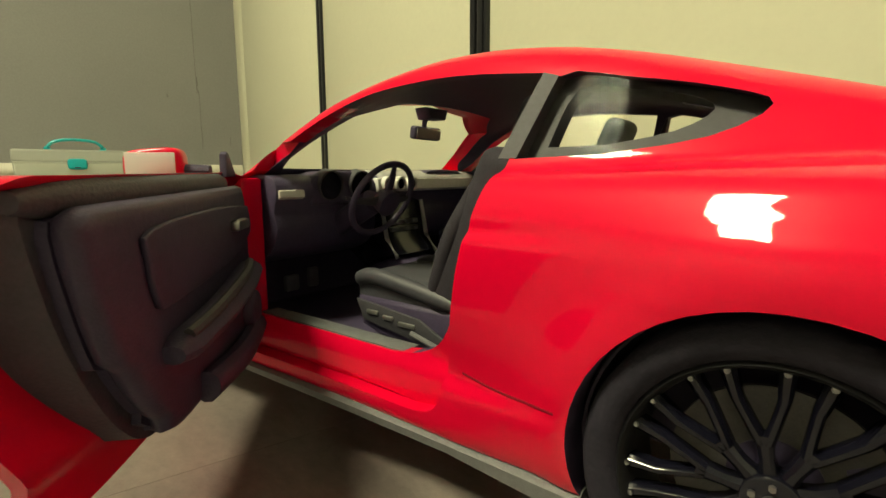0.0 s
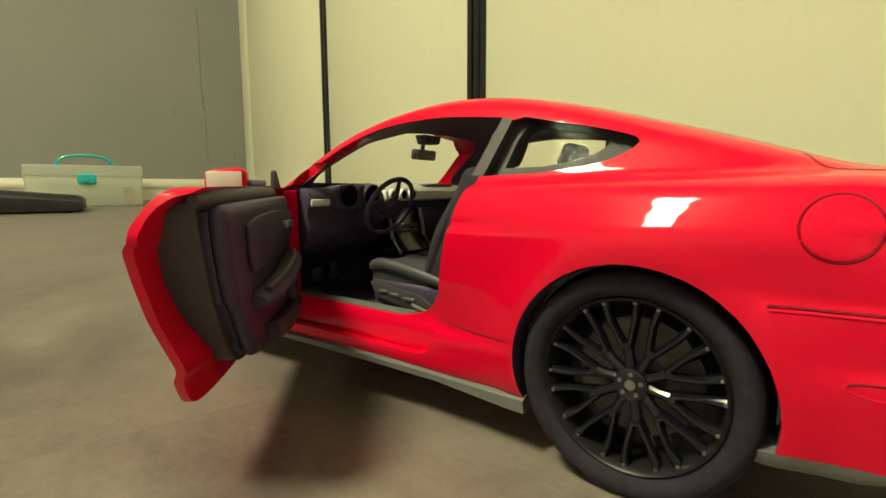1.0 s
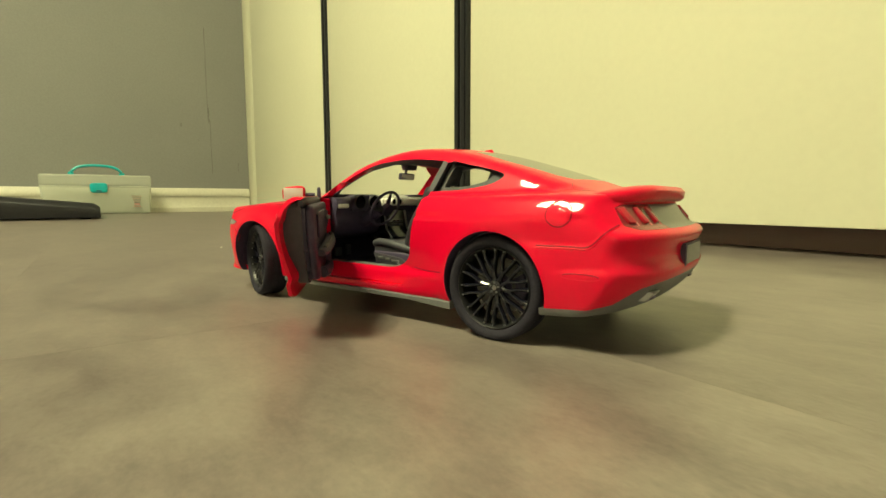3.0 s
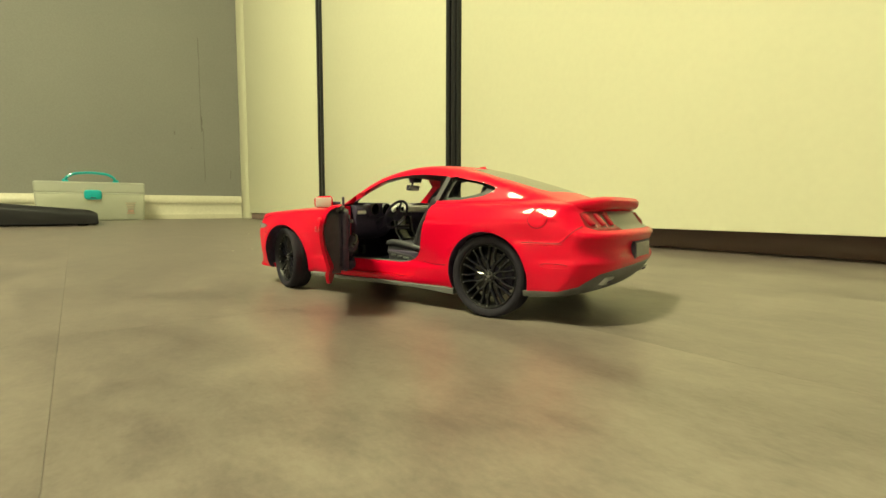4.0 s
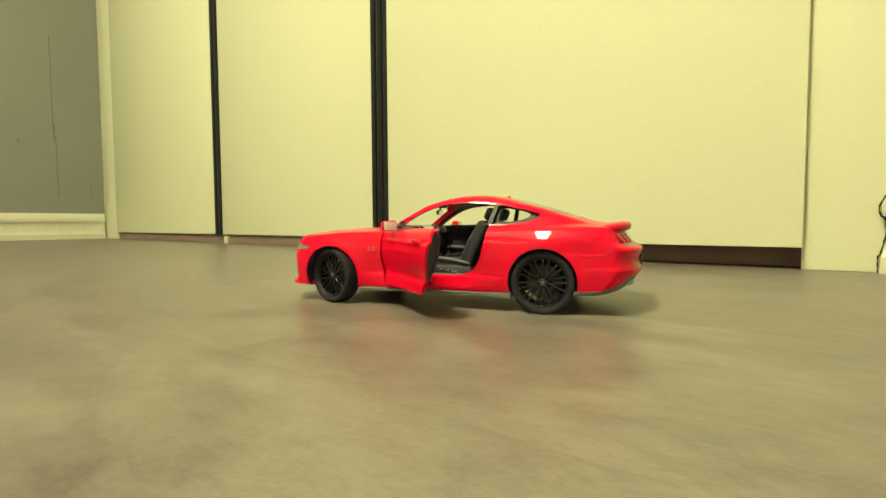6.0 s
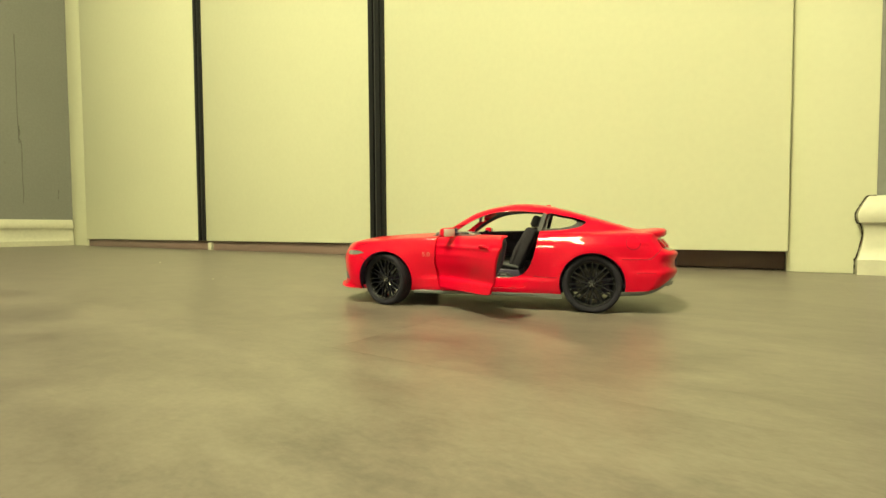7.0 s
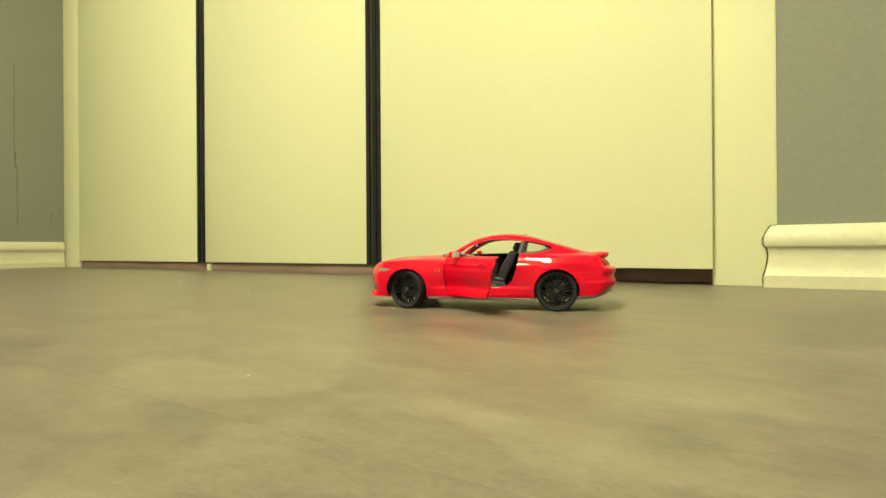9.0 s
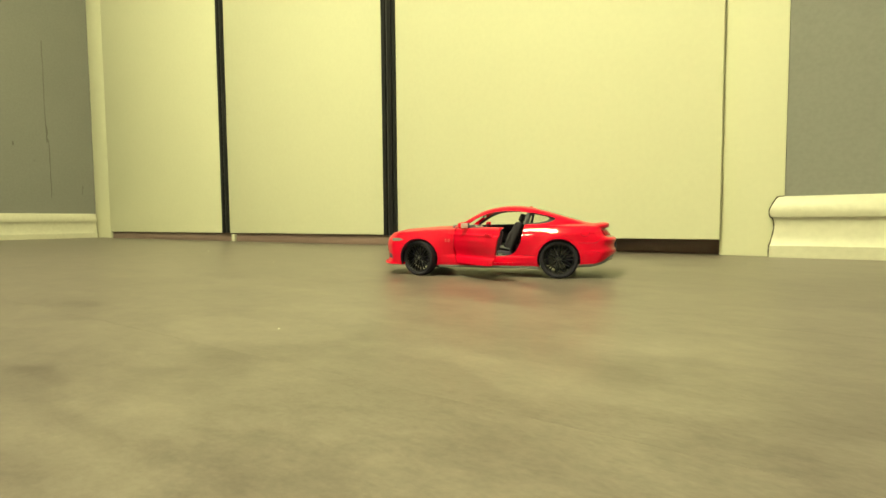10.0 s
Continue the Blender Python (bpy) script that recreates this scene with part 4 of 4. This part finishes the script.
# engine badge on the fender
text = bpy.data.curves.new("badge", "FONT")
text.body, text.size, text.extrude, text.align_x, text.align_y = "5.0", 0.080, 0.004, "CENTER", "CENTER"
tmp = new("badge_text", text)
bpy.context.view_layer.update()
badge_me = bpy.data.meshes.new_from_object(tmp.evaluated_get(bpy.context.evaluated_depsgraph_get()))
bpy.data.objects.remove(tmp)
place = on_side(0.765, 0.705, 1, 0.006)
badge_me.transform(Matrix.Translation(place) @ Matrix(((-1.15, 0, 0, 0), (0, 0, 1, 0), (0, 1, 0, 0), (0, 0, 0, 1))))
badge_me.materials.clear()
badge_me.materials.append(BADGE)
part("engine_badge", badge_me, None, car, "silver-edged 5.0 badge")

# ---- wheels ----
def spoke_mesh(side):
    """A forked spoke, pointing up from the hub."""
    bm = bmesh.new()
    arms = [([(0.0, 0.035), (0.0, 0.08), (0.0, 0.130)], (0.019, 0.0125, 0.0170))]
    for lean in (-1, 1):
        arms.append(([(lean * 0.005, 0.112), (lean * 0.020, 0.150), (lean * 0.038, 0.200), (lean * 0.050, 0.268)], (0.0120, 0.0108, 0.0110, 0.0165)))
    for pts, w in arms:
        rows = []
        for (x, z), h in zip(pts, w):
            out = 0.032 + 0.02 * min(z / 0.2, 1)
            rows.append([bm.verts.new((x + s * h, side * o, z)) for s, o in ((-1, out - 0.035), (-1, out - 0.008), (-0.4, out), (0.4, out), (1, out - 0.008), (1, out - 0.035))])
        for a, b in zip(rows, rows[1:]):
            for k in range(6):
                bm.faces.new((a[k], a[(k + 1) % 6], b[(k + 1) % 6], b[k]))
        bm.faces.new(rows[0])
        bm.faces.new(rows[-1][::-1])
    return mesh_of(bm, GLOSSBLACK, 40)


SPOKE = {1: spoke_mesh(1), -1: spoke_mesh(-1)}


# tiny bright disc that stands in for a specular glint on the rim
GLINT = mesh_of(cylinder((0, -0.006, 0), (0, 0.006, 0), 0.0062, 8, bevel=0.002), STEEL, 40)


def wheel(x, side, steer):
    y = 0.835
    s = side
    bar = [(0.266, 0.064), (0.274, 0.072), (0.282, 0.062), (0.270, 0.02), (0.262, -0.10), (0.252, -0.10), (0.255, 0.02)]
    w = part("wheel", revolve([(r, h * s) for r, h in bar], (0, 0, 0), "y", 56), RIMBLACK, car, "gloss black multi-spoke wheel with a fat tyre", 40)
    w.location = (x, s * y, 0.356)
    w.rotation_euler = (0, 0, radians(steer))
    tyre = [(0.272, 0.050), (0.290, 0.078), (0.315, 0.092), (0.338, 0.088), (0.350, 0.074), (0.356, 0.060), (0.356, 0.022), (0.350, 0.020), (0.350, 0.014), (0.356, 0.012),
            (0.356, -0.03), (0.350, -0.032), (0.350, -0.038), (0.356, -0.04), (0.356, -0.10), (0.345, -0.13), (0.31, -0.14), (0.265, -0.11), (0.265, 0.03)]
    part("tyre", revolve([(r, h * s) for r, h in tyre], (0, 0, 0), "y", 64), RUBBER, w, "black rubber tyre", 40)
    for k in range(10):
        o = new("spoke", SPOKE[s])
        o.parent = w
        o.rotation_euler = (0, radians(36 * k + 9), 0)
    part("hub_cap", cylinder((0, -0.02 * s, 0), (0, 0.044 * s, 0), 0.052, 32, bevel=0.006), GLOSSBLACK, w)
    # added glint dots, two at each spoke's tips
    for k in range(20):
        o = new("rim_glint", GLINT)
        o.parent = w
        a = radians(36 * (k // 2) + 9 + (10.5 if k % 2 else -10.5))
        o.location = (0.260 * math.sin(a), 0.052 * s, 0.260 * math.cos(a))
    part("hub_badge", cylinder((0, 0.044 * s, 0), (0, 0.050 * s, 0), 0.016, 16), STEEL, w)
    for k in range(5):
        a = radians(72 * k + 20)
        part("lug_nut", cylinder((0.033 * math.cos(a), 0.035 * s, 0.033 * math.sin(a)), (0.033 * math.cos(a), 0.052 * s, 0.033 * math.sin(a)), 0.007, 6), STEEL, w)
    part("brake_disc", revolve([(0.07, -0.05 * s), (0.195, -0.05 * s), (0.195, -0.065 * s), (0.07, -0.065 * s)], (0, 0, 0), "y", 40), DISC, w, "dull grey brake disc", 40)
    part("brake_hub", cylinder((0, -0.10 * s, 0), (0, -0.045 * s, 0), 0.085, 28), BLACK, w)
    part("caliper", extrude_poly(arc(0, 0, 0.205, 150, 215, 8) + arc(0, 0, 0.125, 215, 150, 8), "y", *sorted((-0.08 * s, -0.02 * s)), 0.006), BLACK, w)
    return w


for s in (1, -1):
    wheel(-1.36, s, 0)
    wheel(1.36, s, -18)
for cx in (-1.36, 1.36):
    part("axle", cylinder((cx, -0.75, 0.356), (cx, 0.75, 0.356), 0.04, 12), BLACK, car)
    for s in (1, -1):
        bm = bmesh.new()
        pts = arc(cx, 0.355, 0.375, -5, 185, 24)
        lo = [bm.verts.new((x, s * 0.48, z)) for x, z in pts]
        hi = [bm.verts.new((x, s * 0.835, z)) for x, z in pts]
        lo2 = [bm.verts.new((x, s * 0.48, z)) for x, z in arc(cx, 0.355, 0.383, -5, 185, 24)]
        hi2 = [bm.verts.new((x, s * 0.835, z)) for x, z in arc(cx, 0.355, 0.383, -5, 185, 24)]
        for k in range(24):
            for a, b in ((lo, hi), (hi, hi2), (hi2, lo2), (lo2, lo)):
                bm.faces.new((a[k], a[k + 1], b[k + 1], b[k]))
        part("wheel_liner", bm, BLACK, car)

# ---- cabin ----
DASH = flat(smooth_line([(0.84, 0.93), (0.62, 0.972), (0.44, 0.972), (0.375, 0.945), (0.36, 0.89), (0.385, 0.82), (0.37, 0.74), (0.43, 0.64), (0.60, 0.58), (0.84, 0.58)], 3))
part("dashboard", extrude_poly(DASH, "y", -0.78, 0.735, 0.012), BLACK, car, "black moulded dashboard", 40)
part("dash_band", extrude_poly([(0.372, 0.958), (0.344, 0.952), (0.338, 0.900), (0.370, 0.882), (0.40, 0.885), (0.40, 0.95)], "y", -0.74, 0.17, 0.006), DASHSILVER, car, "silver painted dashboard band")
# pale patch: a reflection on the dash end, put into the colour
part("dash_band", extrude_poly([(0.372, 0.915), (0.354, 0.908), (0.350, 0.880), (0.376, 0.865), (0.40, 0.87), (0.40, 0.91)], "y", 0.60, 0.725, 0.006), DASHSILVER, car, "pale reflection patch on the dashboard end")
# padded top with a hooded hollow on the passenger side
pad = flat(smooth_line([(0.80, 0.955), (0.60, 0.992), (0.46, 0.996), (0.375, 0.975), (0.352, 0.945), (0.40, 0.93), (0.80, 0.93)], 3))
part("dash_pad", extrude_poly(pad, "y", -0.76, 0.12, 0.016), DASHPAD, car, "grey padded dashboard top", 45)
part("dash_hollow", extrude_poly(flat(smooth_line([(-0.24, 0.980), (-0.28, 0.994), (-0.40, 1.002), (-0.54, 0.994), (-0.58, 0.980)], 4)), "x", 0.375, 0.52, 0.004), BLACK, car, "dark hooded hollow", 45)
bm = extrude_poly(flat(smooth_line([(0.18, 0.84), (0.185, 0.94), (0.25, 0.982), (0.37, 0.990), (0.49, 0.982), (0.555, 0.94), (0.56, 0.84)], 4)), "x", 0.36, 0.62, 0.015)
part("gauge_hood", bm, BLACK, car, "black instrument hood", 40)
for y in (0.28, 0.46):
    part("gauge", revolve([(0.060, 0.0), (0.068, 0.0), (0.068, 0.05), (0.060, 0.05)], (0, 0, 0), "z", 28), TRIM, car, "grey-rimmed gauge", 40).matrix_basis = pose(0.345, y, 0.925, 0, 80, 0)
    part("gauge_face", cylinder((0.352, y, 0.925), (0.365, y, 0.925), 0.061, 24), GLOSSBLACK, car)
for y in (0.115, 0.025, -0.065):
    part("air_vent", revolve([(0.027, 0.0), (0.037, 0.0), (0.037, 0.03), (0.027, 0.03)], (0, 0, 0), "z", 24), DASHSILVER, car, "round silver air vent", 40).matrix_basis = pose(0.318, y, 0.926, 0, 85, 0)
    part("vent_face", cylinder((0.326, y, 0.926), (0.36, y, 0.926), 0.028, 20), GLOSSBLACK, car)
part("centre_console_front", extrude_poly([(0.40, 0.86), (0.335, 0.84), (0.30, 0.66), (0.24, 0.58), (0.45, 0.50), (0.60, 0.60)], "y", -0.13, 0.17, 0.015), GLOSSBLACK, car, "gloss black centre stack")
for sgn in (-1, 1):
    part("stack_trim", tube([(0.325, 0.02 + sgn * 0.152, 0.84), (0.29, 0.02 + sgn * 0.152, 0.66), (0.22, 0.02 + sgn * 0.152, 0.57)], 0.011, 8), SILVER, car)
for z in (0.70, 0.735):
    for k in range(4):
        part("stack_button", box((0.292, -0.07 + 0.055 * k, z - 0.011), (0.325, -0.03 + 0.055 * k, z + 0.011), 0.004), STEEL, car)
part("console", extrude_poly([(0.42, 0.56), (0.10, 0.545), (-0.15, 0.53), (-0.50, 0.58), (-0.55, 0.32), (0.42, 0.32)], "y", -0.13, 0.15, 0.03), BLACK, car, "black centre console")
part("gear_lever", tube([(0.08, 0.0, 0.55), (0.06, 0.0, 0.66)], 0.014, 10), SILVER, car)
bm = bmesh.new()
bmesh.ops.create_uvsphere(bm, u_segments=16, v_segments=10, radius=0.034, matrix=Matrix.Translation((0.058, 0, 0.68)))
part("gear_knob", bm, GLOSSBLACK, car)
part("gear_boot", cylinder((0.085, 0, 0.54), (0.075, 0, 0.60), 0.06, 20, 0.03), SEAT, car)

wheel_at = pose(0.125, 0.365, 0.866, 0, 63, 0)
steer = part("steering_wheel", tube([(0.168 * math.cos(a), 0.168 * math.sin(a), 0) for a in np.linspace(0, 2 * math.pi, 40, endpoint=False)], 0.0135, 12, True), BLACK, car, "black three-spoke steering wheel")
steer.matrix_basis = wheel_at
part("hub", cylinder((0, 0, -0.05), (0, 0, 0.012), 0.062, 24, 0.05, bevel=0.01), BLACK, steer)
for a in (90, 270, 180):
    c, s_ = math.cos(radians(a)), math.sin(radians(a))
    part("spoke", tube([(0.03 * c, 0.03 * s_, -0.012), (0.10 * c, 0.10 * s_, -0.012), (0.163 * c, 0.163 * s_, 0)], [0.026, 0.018, 0.013], 10, flat=0.5), BLACK if a == 180 else TRIM, steer)
part("badge", cylinder((0, 0, 0.01), (0, 0, 0.016), 0.02, 16), SILVER, steer)
part("steering_column", cylinder((0.18, 0.37, 0.856), (0.45, 0.37, 0.72), 0.055, 20), BLACK, car)
for sgn in (-1, 1):
    part("column_stalk", tube([(0.215, 0.37 + sgn * 0.04, 0.85), (0.20, 0.37 + sgn * 0.15, 0.875)], 0.010, 8), BLACK, car)
part("pedal", box((0.66, 0.30, 0.40), (0.69, 0.36, 0.50), 0.01), STEEL, car)
part("pedal", box((0.66, 0.42, 0.40), (0.69, 0.50, 0.48), 0.01), STEEL, car)


def soft_box(lo, hi, bevel, m=None):
    return box(lo, hi, bevel, 4, None, m)


def front_seat(side):
    y = 0.385 * side
    base = part("seat", soft_box((-0.44, y - 0.20, 0.46), (0.07, y + 0.20, 0.585), 0.035), SEAT, car, "charcoal bucket seat with stitched bolsters", 60)
    lean = pose(-0.345, y, 0.50, 0, -24, 0)
    part("seat_base", extrude_poly([(0.05, 0.50), (0.03, 0.38), (-0.10, 0.345), (-0.42, 0.34), (-0.46, 0.42), (-0.42, 0.50)], "y", y - 0.215, y + 0.215, 0.02), BLACK, base, "black seat base", 50)
    for s in (-1, 1):
        part("bolster", tube(smooth_line([(0.065, y + s * 0.185, 0.555), (-0.02, y + s * 0.192, 0.580), (-0.2, y + s * 0.196, 0.560), (-0.42, y + s * 0.196, 0.52)], 4), [0.022] + [0.032] * 11 + [0.025], 12), SEAT, base)
        part("back_bolster", tube([lean @ Vector(p) for p in smooth_line([(0.04, s * 0.18, 0.02), (0.055, s * 0.19, 0.25), (0.045, s * 0.17, 0.40), (0.03, s * 0.16, 0.50)], 4)], [0.025] + [0.035] * 11 + [0.02], 12), BACKREST, base)
    part("backrest", soft_box((-0.09, -0.215, -0.04), (0.068, 0.215, 0.60), 0.055, lean), BACKREST, base, "charcoal backrest", 60)
    part("headrest", soft_box((-0.05, -0.12, 0.62), (0.045, 0.12, 0.78), 0.04, lean), SEAT, base, "", 60)
    for s in (-1, 1):
        part("headrest_post", tube([lean @ Vector((0, s * 0.06, 0.55)), lean @ Vector((0, s * 0.06, 0.65))], 0.009, 8), SILVER, base)
    o = y + side * 0.217
    part("seat_switch_panel", extrude_poly([(0.04, 0.490), (0.0, 0.41), (-0.30, 0.365), (-0.42, 0.385), (-0.28, 0.455)], "y", *sorted((o, o + 0.014 * side)), 0.004), TRIM, base, "shiny grey switch panel")
    part("seat_lever", tube([(-0.26, o + 0.03 * side, 0.405), (-0.42, o + 0.045 * side, 0.375)], 0.010, 8), SILL, base)
    for x, z, w in ((-0.05, 0.447, 0.035), (-0.13, 0.437, 0.03), (-0.22, 0.425, 0.045)):
        part("seat_switch", box((x - w, min(o, o + 0.03 * side), z - 0.009), (x + w * 0.8, max(o, o + 0.022 * side), z + 0.009), 0.005), SILVER, base)


front_seat(1)
front_seat(-1)
part("rear_seat", soft_box((-1.02, -0.60, 0.40), (-0.72, 0.60, 0.53), 0.04), SEAT, car, "charcoal rear bench", 60)
part("rear_backrest", soft_box((-0.05, -0.58, 0.0), (0.05, 0.58, 0.46), 0.04, pose(-1.06, 0, 0.50, 0, -26, 0)), SEAT, car, "charcoal rear backrest", 60)
part("parcel_shelf", box((-1.70, -0.52, 0.955), (-1.24, 0.52, 0.985), 0.01), BLACK, car)
part("sill_plate", box((-0.37, 0.715, 0.402), (0.42, 0.792, 0.412), 0.004), SILL, car, "dark grey sill plate")
part("carpet", box((-0.95, -0.74, 0.295), (0.80, 0.735, 0.325), 0.01), BLACK, car)
card_r = minus(both(INNER.copy(), prism(CARD, -1.3, -0.62)), DEEP.copy())
part("door_card", shaded(card_r, BLACK), None, car, "black inner panel of the closed door")
part("armrest", tube(smooth_line([(0.34, -0.775, 0.66), (0.0, -0.735, 0.645), (-0.38, -0.765, 0.60)], 4), 0.045, 12, flat=0.75), BLACK, car)
# rear-view mirror on its stalk
part("mirror_stalk", tube([(0.165, 0, 1.262), (0.185, 0, 1.225), (0.205, -0.02, 1.19)], 0.013, 8), BLACK, car)
part("mirror_mount", extrude_poly([(-0.085, 1.285), (-0.065, 1.235), (0.05, 1.232), (0.075, 1.285)], "x", 0.10, 0.19, 0.012), BLACK, car)
part("rear_view_mirror", box((-0.022, -0.105, -0.032), (0.02, 0.105, 0.032), 0.014, 3, None, pose(0.205, -0.03, 1.175, 0, -9, 2)), BLACK, car, "black rear-view mirror")
part("rear_view_glass", box((-0.0255, -0.096, -0.026), (-0.0225, 0.096, 0.026), 0.001, 1, None, pose(0.205, -0.03, 1.175, 0, -9, 2)), MIRROR, car, "mirror glass pane")

for me in (OUTER, INNER, MID, THIN, DEEP, CAVE):
    if me.users == 0:
        bpy.data.meshes.remove(me)

# ---- carry case by the wall ----
case = thing("storage_box", "translucent plastic storage box with a teal carry handle and latch", "storage box", "", (-2.107, -0.100, 0))
X0, X1, Y0, Y1 = -0.075, 0.065, -0.166, 0.166
bm = bmesh.new()
lo = [bm.verts.new((x * 0.94, y * 0.97, 0.0005)) for x, y in ((X0, Y0), (X1, Y0), (X1, Y1), (X0, Y1))]
hi = [bm.verts.new((x, y, 0.098)) for x, y in ((X0, Y0), (X1, Y0), (X1, Y1), (X0, Y1))]
bm.faces.new(lo[::-1])
for k in range(4):
    bm.faces.new((lo[k], lo[(k + 1) % 4], hi[(k + 1) % 4], hi[k]))
bmesh.ops.bevel(bm, geom=[e for e in bm.edges if len(e.link_faces) == 2], offset=0.010, segments=3, affect="EDGES", profile=0.5)
bmesh.ops.solidify(bm, geom=bm.faces[:], thickness=0.0016)
part("tub", bm, CLEARBOX, case, "frosted clear tub", 40)
part("rim", box((X0 - 0.0015, Y0 - 0.0015, 0.0985), (X1 + 0.0015, Y1 + 0.0015, 0.1025), 0.0015), CLEARBOX, case)
bm = box((X0 - 0.001, Y0 - 0.001, 0.103), (X1 + 0.001, Y1 + 0.001, 0.143), 0.008, 3)
part("lid", bm, CLEARBOX, case, "frosted clear lid", 40)
part("carry_handle", tube(smooth_line([(0, -0.078, 0.144), (0, -0.072, 0.160), (0, -0.05, 0.174), (0, 0, 0.179), (0, 0.05, 0.174), (0, 0.072, 0.160), (0, 0.078, 0.144)], 4), 0.0095, 12, flat=0.55), TEAL, case, "teal arched carry handle")
bm = bmesh.new()
bmesh.ops.create_uvsphere(bm, u_segments=28, v_segments=14, radius=1)
for v in bm.verts:
    q = v.co
    v.co = (X1 + 0.001 + 0.009 * math.copysign(abs(q.x) ** 0.5, q.x), 0.002 + 0.027 * math.copysign(abs(q.y) ** 0.45, q.y), 0.096 + 0.018 * math.copysign(abs(q.z) ** 0.45, q.z))
part("latch", bm, TEAL, case, "teal rounded snap latch", 60)
part("latch_slot", box((X1 + 0.0075, -0.006, 0.083), (X1 + 0.0102, 0.010, 0.0865), 0.0005), BLACK, case)
for k, (y0, y1, z0, z1, m) in enumerate(((0.100, 0.134, 0.064, 0.068, STICKER2), (0.104, 0.130, 0.054, 0.061, STICKER2), (0.106, 0.128, 0.046, 0.050, STICKER2),
                                         (0.108, 0.126, 0.032, 0.041, STICKER), (0.104, 0.130, 0.026, 0.029, STICKER))):
    part("print_bar", box((X1 - 0.0004, y0, z0), (X1 + 0.0012, y1, z1)), m, case)

# ---- black stand ----
stand = thing("machine_base", "low black plastic base with a sloping top", "base", "", (-1.68, -0.268, 0))
bm = bmesh.new()
rows = []
for y, h in ((0.165, 0.034), (0.150, 0.0425), (0.05, 0.052), (-0.10, 0.066), (-0.32, 0.070)):
    rows.append([bm.verts.new(p) for p in ((0.18, y, 0.004), (0.18, y, h - 0.012), (0.165, y, h), (-0.16, y, h), (-0.18, y, h - 0.012), (-0.18, y, 0.004))])
for a, b in zip(rows, rows[1:]):
    for k in range(6):
        bm.faces.new((a[k], a[(k + 1) % 6], b[(k + 1) % 6], b[k]))
bm.faces.new(rows[0])
bm.faces.new(rows[-1][::-1])
bmesh.ops.bevel(bm, geom=bm.edges[:], offset=0.0035, segments=2, affect="EDGES", profile=0.5)
part("foot", bm, STAND, stand, "black sloping foot", 40)
for x, y in ((0.14, 0.13), (-0.14, 0.13), (0.14, -0.28), (-0.14, -0.28)):
    part("rubber_pad", cylinder((x, y, 0), (x, y, 0.006), 0.012, 16), RUBBER, stand)

# ---- crumbs ----
for k, (x, y, r) in enumerate(((-0.054, -0.307, 0.0006), (-0.808, 0.111, 0.0013), (-0.444, -0.007, 0.0009), (-0.46, 0.02, 0.0006))):
    bm = bmesh.new()
    bmesh.ops.create_icosphere(bm, subdivisions=2, radius=r)
    for v in bm.verts:
        v.co *= 1 + 0.3 * noise.noise(v.co * 900 + Vector((k, 0, 0)))
        v.co.z *= 0.6
    c = tagged(part("crumb", bm, CRUMB, None), "tiny white crumb lying on the floor", "crumb", "crumbs on the floor")
    c.location = (x, y, r * 0.5)

# ---- floor planks ----
PW, PL = 0.185, 1.22
SEAM_Y, JOINT_X = -0.164, -0.077
plank_cache = {}
rnd = random.Random(4)
row0 = math.floor((BACK - SEAM_Y) / PW)
for r in range(row0, math.ceil((0.56 - SEAM_Y) / PW)):
    y0 = SEAM_Y + r * PW
    y1 = min(y0 + PW, 0.548)
    y0 = max(y0, BACK)
    off = {0: JOINT_X, 1: -0.55, -1: -0.66, -2: -0.84}.get(r, JOINT_X + rnd.uniform(0, PL))
    k0 = math.floor((LEFT - off) / PL)
    for k in range(k0, math.ceil((RIGHT - off) / PL)):
        a, b = max(off + k * PL, LEFT), min(off + (k + 1) * PL, RIGHT)
        if b - a < 0.02 or y1 - y0 < 0.01:
            continue
        key = (round(b - a, 4), round(y1 - y0, 4))
        if key not in plank_cache:
            plank_cache[key] = mesh_of(box((0.00005, 0.00005, -0.003), (key[0] - 0.00005, key[1] - 0.00005, 0.0)), WOOD)
        o = new("plank", plank_cache[key])
        o.parent = floor_base
        o.location = (a, y0, 0)
